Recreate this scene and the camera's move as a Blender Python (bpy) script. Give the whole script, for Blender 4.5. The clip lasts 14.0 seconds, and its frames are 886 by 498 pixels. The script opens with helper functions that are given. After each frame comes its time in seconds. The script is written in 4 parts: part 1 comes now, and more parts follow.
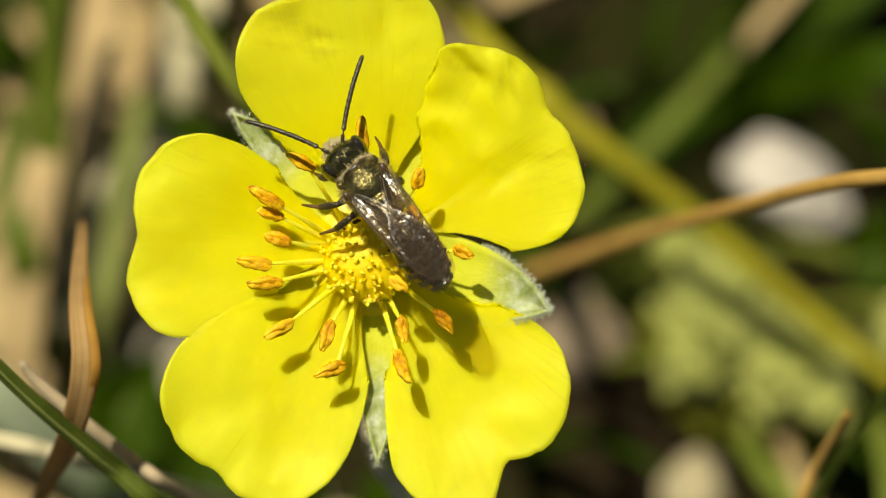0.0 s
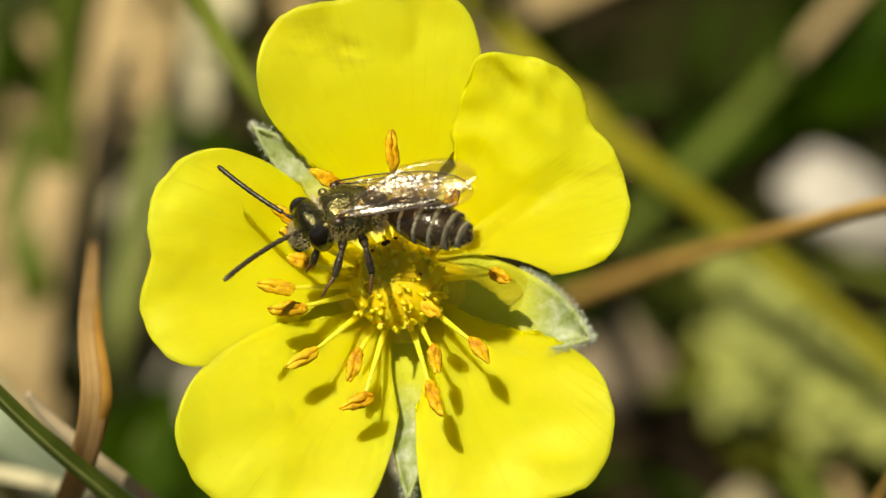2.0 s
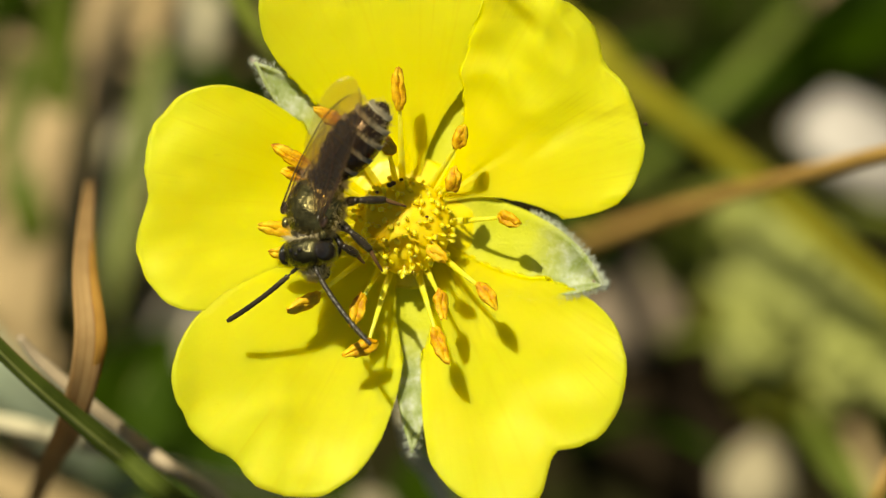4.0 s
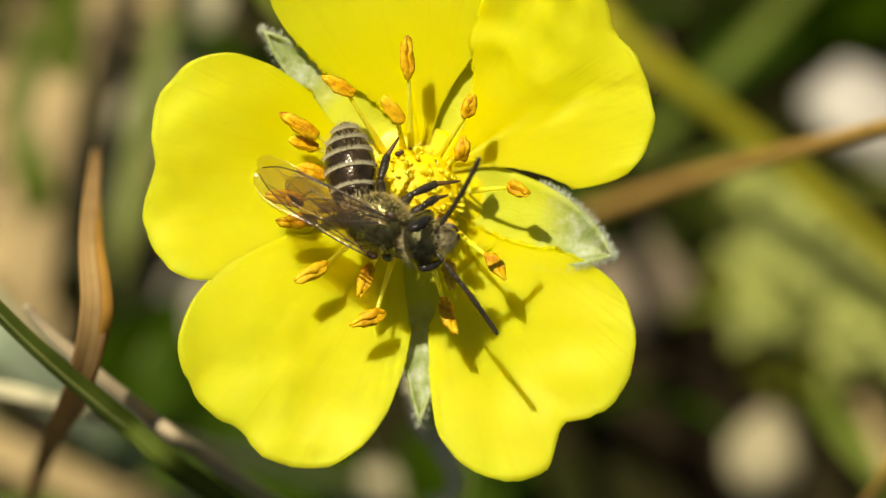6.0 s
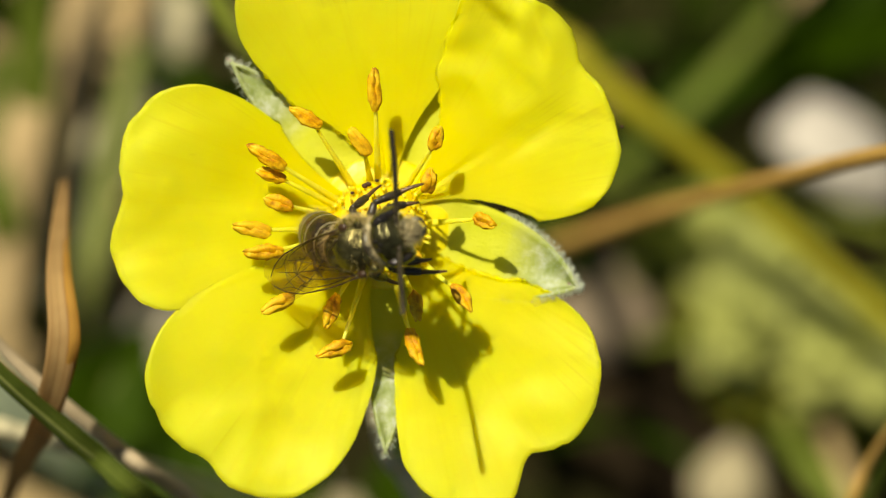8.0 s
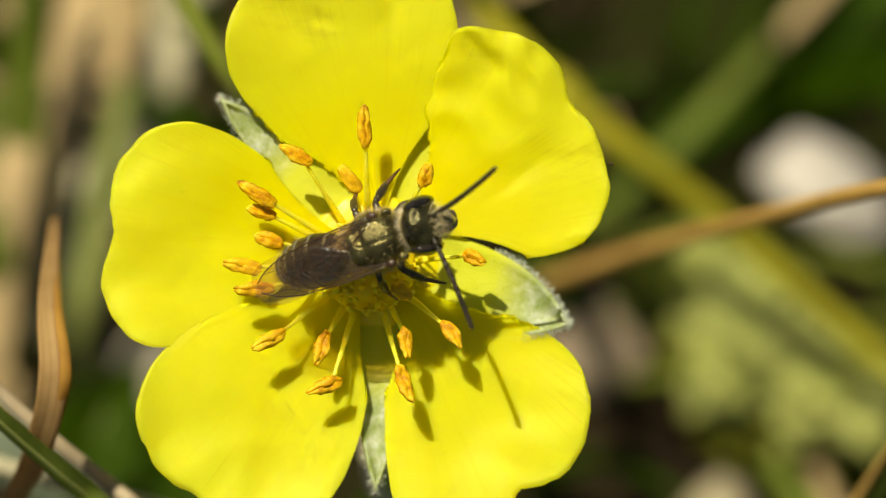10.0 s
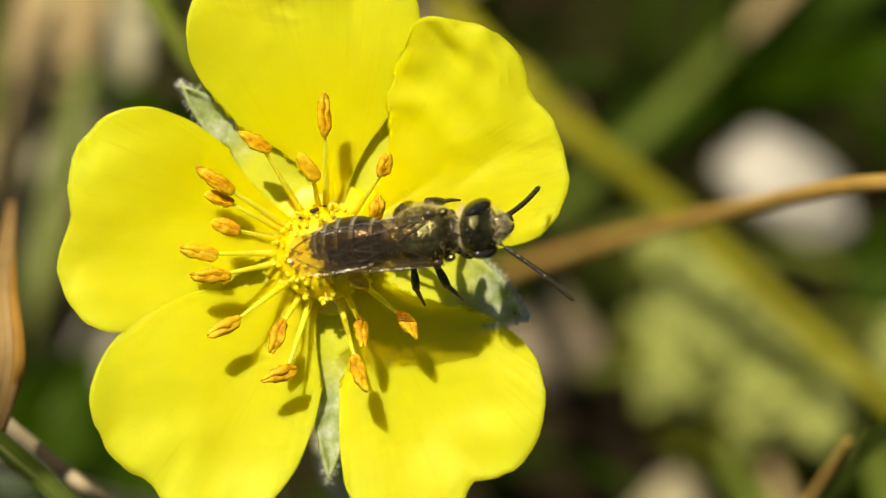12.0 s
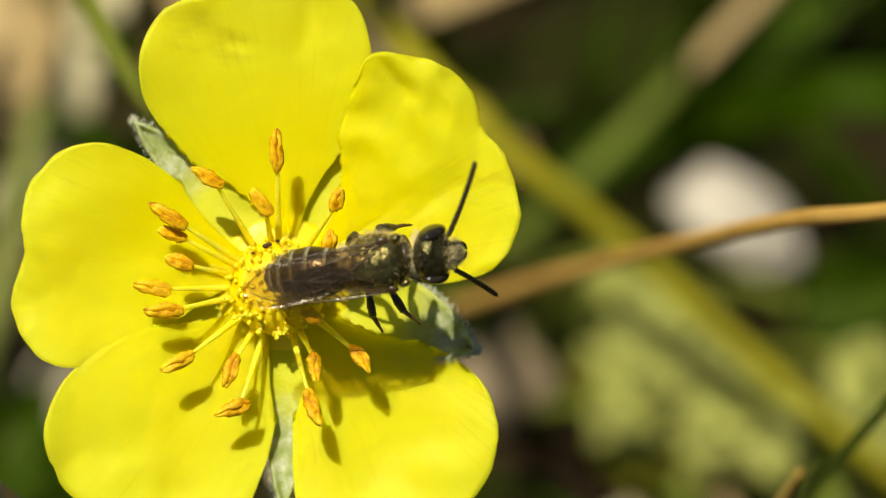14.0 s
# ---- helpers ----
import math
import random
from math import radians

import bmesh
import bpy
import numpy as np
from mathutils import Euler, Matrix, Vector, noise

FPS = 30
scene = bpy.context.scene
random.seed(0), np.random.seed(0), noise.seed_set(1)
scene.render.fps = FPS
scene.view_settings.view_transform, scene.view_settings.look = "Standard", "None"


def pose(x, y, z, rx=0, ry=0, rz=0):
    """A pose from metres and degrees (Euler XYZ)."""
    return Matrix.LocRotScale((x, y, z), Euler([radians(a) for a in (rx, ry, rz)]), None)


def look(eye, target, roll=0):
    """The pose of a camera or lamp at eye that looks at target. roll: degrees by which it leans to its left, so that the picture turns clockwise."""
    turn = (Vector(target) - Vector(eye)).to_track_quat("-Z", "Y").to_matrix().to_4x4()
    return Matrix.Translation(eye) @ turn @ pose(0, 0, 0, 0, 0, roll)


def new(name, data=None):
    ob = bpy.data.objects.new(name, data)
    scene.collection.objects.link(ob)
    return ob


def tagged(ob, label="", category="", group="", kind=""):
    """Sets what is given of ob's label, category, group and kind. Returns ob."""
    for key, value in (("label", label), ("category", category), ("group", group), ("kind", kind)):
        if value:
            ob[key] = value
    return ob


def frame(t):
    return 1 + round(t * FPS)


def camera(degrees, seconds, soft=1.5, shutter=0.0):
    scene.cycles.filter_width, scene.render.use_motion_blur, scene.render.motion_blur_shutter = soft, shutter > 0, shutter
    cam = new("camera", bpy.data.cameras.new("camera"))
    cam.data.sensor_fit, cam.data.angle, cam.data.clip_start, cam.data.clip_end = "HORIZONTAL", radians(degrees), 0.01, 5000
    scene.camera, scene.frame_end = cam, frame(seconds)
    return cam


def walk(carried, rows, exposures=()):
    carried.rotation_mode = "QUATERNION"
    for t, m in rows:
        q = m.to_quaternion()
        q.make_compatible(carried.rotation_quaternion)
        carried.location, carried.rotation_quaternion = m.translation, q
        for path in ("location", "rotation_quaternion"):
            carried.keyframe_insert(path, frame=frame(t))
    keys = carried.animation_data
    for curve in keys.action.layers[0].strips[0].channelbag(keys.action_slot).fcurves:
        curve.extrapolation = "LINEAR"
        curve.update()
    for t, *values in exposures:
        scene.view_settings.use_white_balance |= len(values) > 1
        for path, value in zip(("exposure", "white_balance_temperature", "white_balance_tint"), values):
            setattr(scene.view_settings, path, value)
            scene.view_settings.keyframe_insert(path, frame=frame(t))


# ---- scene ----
cam = camera(8.0, 14.0, soft=1.15)
walk(cam, [
    (0, pose(0.00000, -0.12532, 0.34074, 24.972, -0.059, -1.195)),
    (0.4, pose(0.00000, -0.12503, 0.34012, 24.444, 0.057, -0.693)),
    (0.5, pose(0.00000, -0.12503, 0.34012, 24.628, 0.089, -0.678)),
    (1, pose(0.00000, -0.12626, 0.34278, 24.784, 0.312, -0.785)),
    (1.5, pose(0.00000, -0.12589, 0.34197, 25.557, 0.511, -1.539)),
    (2, pose(0.00000, -0.11707, 0.32306, 25.181, 0.148, -0.976)),
    (2.5, pose(0.00000, -0.11200, 0.31218, 25.030, -0.024, -0.342)),
    (2.7, pose(0.00000, -0.11233, 0.31290, 24.866, 0.098, -0.250)),
    (4.8, pose(0.00000, -0.11314, 0.31462, 24.470, -0.026, -0.706)),
    (5, pose(0.00000, -0.11259, 0.31344, 24.357, -0.063, -0.453)),
    (5.5, pose(0.00000, -0.11284, 0.31398, 24.304, -0.039, -0.262)),
    (6, pose(0.00000, -0.11240, 0.31304, 24.389, -0.008, -0.327)),
    (6.5, pose(0.00000, -0.11282, 0.31394, 24.433, 0.167, 0.078)),
    (7, pose(0.00000, -0.11279, 0.31389, 24.553, -0.216, -0.147)),
    (7.5, pose(0.00000, -0.11309, 0.31451, 24.571, -0.026, -0.106)),
    (8, pose(0.00000, -0.11285, 0.31401, 24.676, -0.365, -0.275)),
    (8.2, pose(0.00000, -0.11285, 0.31401, 24.656, -0.353, -0.269)),
    (10.3, pose(0.00000, -0.11324, 0.31484, 25.031, -0.476, -0.396)),
    (10.5, pose(0.00000, -0.11324, 0.31484, 25.011, -0.545, -0.429)),
    (11, pose(0.00000, -0.11337, 0.31512, 24.652, -0.724, 0.284)),
    (11.5, pose(0.00000, -0.11352, 0.31544, 24.600, -0.561, 0.675)),
    (11.8, pose(0.00000, -0.11352, 0.31544, 24.777, -1.001, 0.470)),
    (12, pose(0.00000, -0.11288, 0.31407, 24.912, -1.234, 0.464)),
    (12.1, pose(0.00000, -0.11288, 0.31407, 25.015, -1.359, 0.405)),
    (12.5, pose(0.00000, -0.11303, 0.31439, 25.091, -1.541, 0.187)),
    (13, pose(0.00000, -0.11348, 0.31536, 25.144, -1.413, 0.232)),
    (13.5, pose(0.00000, -0.11358, 0.31557, 25.037, -1.244, 0.224)),
    (14, pose(0.00000, -0.11343, 0.31525, 25.231, -1.524, 0.075)),
], exposures=[(0, 0.04, 7500, -1.5), (14, 0.04, 7500, -1.5)])


# a long lens, wide open enough to melt the meadow behind the flower
cam.data.dof.use_dof = True
cam.data.dof.aperture_fstop = 30.0

# ---- light ----
SUN_TO = Vector((-0.33, 0.19, 1.19)).normalized()
world = bpy.data.worlds.new("sky")
scene.world = world
world.use_nodes = True
sky = world.node_tree.nodes.new("ShaderNodeTexSky")
sky.sky_type = "NISHITA"
sky.sun_disc = False
sky.sun_elevation = math.asin(SUN_TO.z)
sky.sun_rotation = math.atan2(SUN_TO.x, SUN_TO.y)
world.node_tree.links.new(sky.outputs[0], world.node_tree.nodes["Background"].inputs[0])
world.node_tree.nodes["Background"].inputs[1].default_value = 0.05
sun_data = bpy.data.lights.new("sun", "SUN")
sun_data.energy, sun_data.angle, sun_data.color = 5.0, radians(0.53), (1.0, 0.96, 0.88)
sun = new("sun", sun_data)
sun.matrix_world = look(SUN_TO * 3, (0, 0, 0))

# The flower's own space: millimetres, x to the right, y away and up, z along its axis towards the sky.
H = 0.072
FLOWER = pose(0, 0, H, 25, 0, 0)
MM = 0.001


def L(x, y, z):
    """World place of a point in the flower's space."""
    return FLOWER @ Vector((x * MM, y * MM, z * MM))


def ground_z(y):
    """Height of the ground in the flower's space below y."""
    return -(H / MM + y * math.sin(radians(25))) / math.cos(radians(25))


# ---- materials ----
class Mat:
    """A small builder of node materials."""

    def __init__(self, name):
        self.m = bpy.data.materials.new(name)
        self.m.use_nodes = True
        self.t = self.m.node_tree
        self.b = self.t.nodes["Principled BSDF"]
        self.out = self.t.nodes["Material Output"]
        self.co = self.node("ShaderNodeTexCoord").outputs["Object"]

    def node(self, kind, **settings):
        n = self.t.nodes.new(kind)
        for k, v in settings.items():
            n.inputs[k].default_value = v
        return n

    def link(self, a, b):
        self.t.links.new(a, b)

    def noise(self, scale, detail=4.0, rough=0.55, stretch=None):
        n = self.node("ShaderNodeTexNoise", Scale=scale, Detail=detail, Roughness=rough)
        if stretch:
            mp = self.node("ShaderNodeMapping", Scale=stretch)
            self.link(self.co, mp.inputs["Vector"])
            self.link(mp.outputs[0], n.inputs["Vector"])
        else:
            self.link(self.co, n.inputs["Vector"])
        return n.outputs["Fac"]

    def ramp(self, fac, stops):
        r = self.node("ShaderNodeValToRGB")
        e = r.color_ramp.elements
        while len(e) < len(stops):
            e.new(0.5)
        for el, (p, c) in zip(e, stops):
            el.position, el.color = p, (*c, 1)
        self.link(fac, r.inputs[0])
        return r.outputs[0]

    def mix(self, fac, a, b, mode="MIX"):
        n = self.t.nodes.new("ShaderNodeMix")
        n.data_type, n.blend_type = "RGBA", mode
        for v, i in ((fac, 0), (a, 6), (b, 7)):
            if isinstance(v, (int, float)):
                n.inputs[i].default_value = v
            elif isinstance(v, tuple):
                n.inputs[i].default_value = (*v, 1)
            else:
                self.link(v, n.inputs[i])
        return n.outputs[2]

    def bump(self, height, strength=0.3, distance=0.0001):
        n = self.node("ShaderNodeBump", Strength=strength, Distance=distance)
        self.link(height, n.inputs["Height"])
        self.link(n.outputs[0], self.b.inputs["Normal"])
        return n.outputs[0]

    def vary(self, amount=0.3):
        """Value that differs from object to object."""
        return self.node("ShaderNodeObjectInfo").outputs["Random"]

    def glow_through(self, weight, radius, size=0.0006):
        """Light scatters inside the tissue."""
        self.b.subsurface_method = "BURLEY"
        self.b.inputs["Subsurface Weight"].default_value = weight
        self.b.inputs["Subsurface Radius"].default_value = radius
        self.b.inputs["Subsurface Scale"].default_value = size

    def done(self, colour=None, rough=0.5, metal=0.0, spec=0.5, coat=0.0, see=0.0, see_colour=None, sheen=0.0):
        b = self.b
        if colour is not None:
            if isinstance(colour, tuple):
                b.inputs["Base Color"].default_value = (*colour, 1)
            else:
                self.link(colour, b.inputs["Base Color"])
        b.inputs["Roughness"].default_value = rough
        b.inputs["Metallic"].default_value = metal
        b.inputs["Specular IOR Level"].default_value = spec
        b.inputs["Coat Weight"].default_value = coat
        b.inputs["Sheen Weight"].default_value = sheen
        if see:
            tr = self.node("ShaderNodeBsdfTranslucent")
            if see_colour is None or isinstance(see_colour, tuple):
                tr.inputs[0].default_value = (*(see_colour or (0.5, 0.5, 0.1)), 1)
            else:
                self.link(see_colour, tr.inputs[0])
            mx = self.node("ShaderNodeMixShader", Fac=see)
            self.link(b.outputs[0], mx.inputs[1])
            self.link(tr.outputs[0], mx.inputs[2])
            self.link(mx.outputs[0], self.out.inputs["Surface"])
        return self.m


def petal_material():
    k = Mat("petal_yellow")
    # deeper yellow by the claw, from the distance to the flower's middle
    ln = k.node("ShaderNodeVectorMath")
    ln.operation = "LENGTH"
    k.link(k.co, ln.inputs[0])
    mr = k.node("ShaderNodeMapRange")
    mr.inputs["From Min"].default_value, mr.inputs["From Max"].default_value = 0.002, 0.012
    k.link(ln.outputs["Value"], mr.inputs["Value"])
    base = k.ramp(mr.outputs[0], [(0.0, (0.86, 0.73, 0.010)), (0.45, (0.85, 0.785, 0.020)), (1.0, (0.845, 0.81, 0.042))])
    blotch = k.noise(240, 5)
    base = k.mix(k.ramp(blotch, [(0.40, (0, 0, 0)), (0.80, (0.40, 0.40, 0.40))]), base, (0.84, 0.66, 0.006))
    # veins fan out from the claw
    sp = k.node("ShaderNodeSeparateXYZ")
    k.link(k.co, sp.inputs[0])
    at = k.node("ShaderNodeMath")
    at.operation = "ARCTAN2"
    k.link(sp.outputs[1], at.inputs[0])
    k.link(sp.outputs[0], at.inputs[1])
    cb = k.node("ShaderNodeCombineXYZ")
    k.link(at.outputs[0], cb.inputs[0])
    k.link(ln.outputs["Value"], cb.inputs[1])
    mp = k.node("ShaderNodeMapping", Scale=(26.0, 90.0, 1.0))
    k.link(cb.outputs[0], mp.inputs["Vector"])
    vn = k.node("ShaderNodeTexNoise", Scale=1.0, Detail=4.0)
    k.link(mp.outputs[0], vn.inputs["Vector"])
    base = k.mix(k.ramp(vn.outputs["Fac"], [(0.54, (0, 0, 0)), (0.80, (0.26, 0.26, 0.26))]), base, (0.80, 0.64, 0.005))
    # fine branching lines in places
    mp2 = k.node("ShaderNodeMapping", Scale=(75.0, 160.0, 1.0))
    k.link(cb.outputs[0], mp2.inputs["Vector"])
    ln2 = k.node("ShaderNodeTexNoise", Scale=1.0, Detail=3.0)
    k.link(mp2.outputs[0], ln2.inputs["Vector"])
    lines = k.ramp(ln2.outputs["Fac"], [(0.58, (0, 0, 0)), (0.70, (0.22, 0.22, 0.22))])
    where = k.ramp(k.noise(170, 3), [(0.48, (0, 0, 0)), (0.62, (1, 1, 1))])
    base = k.mix(k.mix(1.0, lines, where, "MULTIPLY"), base, (0.64, 0.48, 0.006))
    # a few brownish scuffs
    scuff = k.noise(520, 3, 0.5, (1.0, 2.6, 1.0))
    base = k.mix(k.ramp(scuff, [(0.72, (0, 0, 0)), (0.84, (0.45, 0.45, 0.45))]), base, (0.62, 0.50, 0.012))
    # bruised places with radial scratches
    for x, y, r, far in ((5.7, 3.3, 1.8, 0.18), (8.5, 3.9, 1.2, 0.5), (-2.6, 9.6, 0.8, 0.6), (-4.6, 10.4, 1.5, 0.45), (3.9, 8.7, 1.3, 0.40), (9.0, -5.6, 1.2, 0.35)):
        dist = k.node("ShaderNodeVectorMath")
        dist.operation = "DISTANCE"
        dist.inputs[1].default_value = (x * MM, y * MM, 0.0)
        k.link(k.co, dist.inputs[0])
        spot = k.node("ShaderNodeMapRange")
        spot.inputs["From Min"].default_value, spot.inputs["From Max"].default_value = (r + 0.6) * MM, 0.3 * MM
        k.link(dist.outputs["Value"], spot.inputs["Value"])
        marks = k.ramp(k.mix(0.7, ln2.outputs["Fac"], scuff), [(0.47, (0, 0, 0)), (0.68, (far, far, far))])
        base = k.mix(k.mix(1.0, marks, spot.outputs[0], "MULTIPLY"), base, (0.50, 0.40, 0.010))
    fine = k.noise(9000, 2)
    hm = k.mix(0.5, fine, vn.outputs["Fac"])
    k.bump(hm, 0.22, 0.00005)
    k.glow_through(0.8, (1.0, 0.72, 0.05), 0.0012)
    return k.done(base, rough=0.52, spec=0.22, see=0.36, see_colour=base)


def soft_material(name, a, b, see, rough, scale=1500, deep=None):
    """Clear, even, translucent tissue."""
    k = Mat(name)
    c = k.ramp(k.noise(scale, 4), [(0.3, a), (0.7, b)])
    if deep:
        c = k.mix(k.ramp(k.vary(), [(0.3, (0, 0, 0)), (1.0, (0.8, 0.8, 0.8))]), c, deep)
    k.bump(k.noise(scale * 6, 3), 0.3, 0.00004)
    k.glow_through(see, (1.0, 0.75, 0.10))
    return k.done(c, rough=rough, spec=0.4)


def sepal_material():
    """Yellow-green base with the petals' reflected light in its colour, felted grey-white towards the tip."""
    k = Mat("sepal_green")
    ln = k.node("ShaderNodeVectorMath")
    ln.operation = "LENGTH"
    k.link(k.co, ln.inputs[0])
    mr = k.node("ShaderNodeMapRange")
    mr.inputs["From Min"].default_value, mr.inputs["From Max"].default_value = 0.0050, 0.0068
    k.link(ln.outputs["Value"], mr.inputs["Value"])
    c = k.ramp(k.noise(900, 5), [(0.3, (0.84, 0.83, 0.03)), (0.7, (0.90, 0.89, 0.08))])
    felt = k.ramp(k.noise(1500, 6, 0.7), [(0.36, (0.30, 0.38, 0.10)), (0.50, (0.54, 0.60, 0.30)), (0.64, (0.84, 0.86, 0.70))])
    c = k.mix(mr.outputs[0], c, felt)
    k.bump(k.noise(9000, 4), 0.6, 0.0001)
    return k.done(c, rough=0.7, see=0.42, see_colour=(0.86, 0.86, 0.08))


def leaf_material(name, dark, light, see=0.25, rough=0.5, scale=400):
    k = Mat(name)
    c = k.ramp(k.noise(scale, 5), [(0.3, dark), (0.7, light)])
    c = k.mix(k.ramp(k.noise(scale * 9, 3), [(0.4, (0, 0, 0)), (0.8, (0.5, 0.5, 0.5))]), c, tuple(0.6 * a for a in dark))
    k.bump(k.noise(scale * 12, 3), 0.35, 0.0001)
    return k.done(c, rough=rough, see=see, see_colour=light, spec=0.06)


def fibre_material(name, dark, light, see=0.1, rough=0.6, streak=3000):
    """Dry or green stalks and blades, streaked along their length (UV's v runs along it)."""
    k = Mat(name)
    uv = k.node("ShaderNodeUVMap").outputs[0]
    mp = k.node("ShaderNodeMapping", Scale=(14.0, 0.7, 1.0))
    k.link(uv, mp.inputs["Vector"])
    n = k.node("ShaderNodeTexNoise", Scale=3.0, Detail=6.0)
    k.link(mp.outputs[0], n.inputs["Vector"])
    c = k.ramp(n.outputs["Fac"], [(0.32, dark), (0.68, light)])
    c = k.mix(k.ramp(k.noise(350, 4), [(0.42, (0, 0, 0)), (0.75, (0.6, 0.6, 0.6))]), c, tuple(0.55 * a for a in dark))
    k.bump(n.outputs["Fac"], 0.4, 0.0001)
    return k.done(c, rough=rough, see=see, see_colour=light, spec=0.09)


PETAL = petal_material()
SEPAL = sepal_material()
FILAMENT = soft_material("filament", (0.85, 0.72, 0.022), (0.89, 0.81, 0.08), 0.8, 0.4)


def style_material():
    """Amber at the foot, clear yellow at the bead-like tip."""
    k = Mat("style_yellow")
    sp = k.node("ShaderNodeSeparateXYZ")
    k.link(k.co, sp.inputs[0])
    mr = k.node("ShaderNodeMapRange")
    mr.inputs["From Min"].default_value, mr.inputs["From Max"].default_value = 0.00004, 0.00026
    k.link(sp.outputs[2], mr.inputs["Value"])
    c = k.mix(mr.outputs[0], (0.86, 0.55, 0.006), (0.92, 0.75, 0.030))
    c = k.mix(k.ramp(k.vary(), [(0.5, (0, 0, 0)), (1.0, (0.6, 0.6, 0.6))]), c, (0.86, 0.56, 0.008))
    k.bump(k.noise(9000, 3), 0.3, 0.00004)
    k.glow_through(0.9, (1.0, 0.75, 0.08), 0.0005)
    return k.done(c, rough=0.28, spec=0.5)


STYLE = style_material()
DOME = soft_material("receptacle_yellow", (0.87, 0.58, 0.006), (0.90, 0.68, 0.014), 0.8, 0.6)
DISH = soft_material("dish_yellow", (0.80, 0.63, 0.008), (0.85, 0.71, 0.015), 0.4, 0.4, 900)
STEM = fibre_material("green_stem", (0.12, 0.15, 0.018), (0.25, 0.27, 0.045))
OLIVE_STEM = fibre_material("olive_stem", (0.29, 0.25, 0.015), (0.44, 0.38, 0.035))
BROWN_STALK = fibre_material("brown_stalk", (0.47, 0.24, 0.05), (0.72, 0.45, 0.14))
DRY_ORANGE = fibre_material("dry_lit_edge", (0.50, 0.25, 0.05), (0.72, 0.42, 0.10), see=0.45)
DRY_BROWN = fibre_material("dry_brown_leaf", (0.38, 0.21, 0.08), (0.62, 0.40, 0.17), see=0.4)
PALE_GREEN = fibre_material("pale_green_stalk", (0.20, 0.22, 0.05), (0.36, 0.38, 0.12), see=0.2)
MINT = fibre_material("pale_mint_leaf", (0.40, 0.45, 0.28), (0.58, 0.62, 0.42), see=0.2)
TWIG = fibre_material("grey_brown_twig", (0.40, 0.29, 0.17), (0.66, 0.52, 0.36))
STRAW = fibre_material("straw", (0.42, 0.28, 0.13), (0.70, 0.51, 0.27), see=0.15)
PALE_STRAW = fibre_material("pale_straw", (0.56, 0.46, 0.27), (0.78, 0.69, 0.46), see=0.15)
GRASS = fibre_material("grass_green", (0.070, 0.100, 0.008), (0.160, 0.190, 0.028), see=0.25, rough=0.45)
# darker olive copy of the grass, with shade mixed into its colour
SHADY_GRASS = fibre_material("grass_shaded", (0.045, 0.066, 0.008), (0.15, 0.18, 0.032), see=0.2, rough=0.4)
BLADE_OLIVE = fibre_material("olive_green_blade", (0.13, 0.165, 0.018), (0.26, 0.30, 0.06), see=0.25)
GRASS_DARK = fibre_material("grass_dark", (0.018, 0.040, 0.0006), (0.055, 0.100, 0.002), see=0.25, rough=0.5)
# LEAF_LIGHT and LEAF_OLIVE put a leaf mass's sunlit and shaded tones into colour
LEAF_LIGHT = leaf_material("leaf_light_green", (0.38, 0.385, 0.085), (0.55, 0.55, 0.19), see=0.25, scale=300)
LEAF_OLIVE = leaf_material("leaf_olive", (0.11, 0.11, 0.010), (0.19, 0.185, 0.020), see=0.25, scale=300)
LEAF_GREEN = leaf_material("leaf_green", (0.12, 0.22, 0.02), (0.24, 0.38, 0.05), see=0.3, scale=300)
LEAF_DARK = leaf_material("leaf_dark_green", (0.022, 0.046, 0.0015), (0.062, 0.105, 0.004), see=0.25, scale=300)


def anther_material():
    k = Mat("anther_orange")
    c = k.ramp(k.noise(2600, 4), [(0.3, (0.42, 0.14, 0.004)), (0.50, (0.72, 0.37, 0.006)), (0.72, (0.85, 0.58, 0.03))])
    c = k.mix(k.ramp(k.noise(1700, 3), [(0.58, (0, 0, 0)), (0.70, (0.75, 0.75, 0.75))]), c, (0.26, 0.07, 0.006))
    c = k.mix(k.ramp(k.vary(), [(0.45, (0, 0, 0)), (0.95, (0.45, 0.45, 0.45))]), c, (0.82, 0.52, 0.02))
    k.bump(k.noise(9000, 3), 0.5, 0.00005)
    k.glow_through(0.3, (1.0, 0.45, 0.05), 0.0002)
    return k.done(c, rough=0.6, spec=0.25)


ANTHER = anther_material()
MUCRO = soft_material("sepal_tip", (0.20, 0.09, 0.08), (0.34, 0.18, 0.14), 0.1, 0.6)
SPECK = soft_material("dark_speck", (0.03, 0.012, 0.006), (0.08, 0.03, 0.012), 0.05, 0.6)


def stone_material(name, dark, light):
    k = Mat(name)
    c = k.ramp(k.noise(220, 6), [(0.3, dark), (0.7, light)])
    k.bump(k.noise(900, 6), 0.5, 0.0004)
    return k.done(c, rough=0.85, spec=0.15)


STONE_PINK = stone_material("pinkish_stone", (0.36, 0.31, 0.27), (0.60, 0.53, 0.47))
STONE_CREAM = stone_material("cream_stone", (0.30, 0.24, 0.14), (0.50, 0.42, 0.27))
STONE_BROWN = stone_material("brown_stone", (0.16, 0.11, 0.07), (0.30, 0.23, 0.16))
STONE_GREY = stone_material("grey_stone", (0.30, 0.25, 0.18), (0.50, 0.43, 0.33))


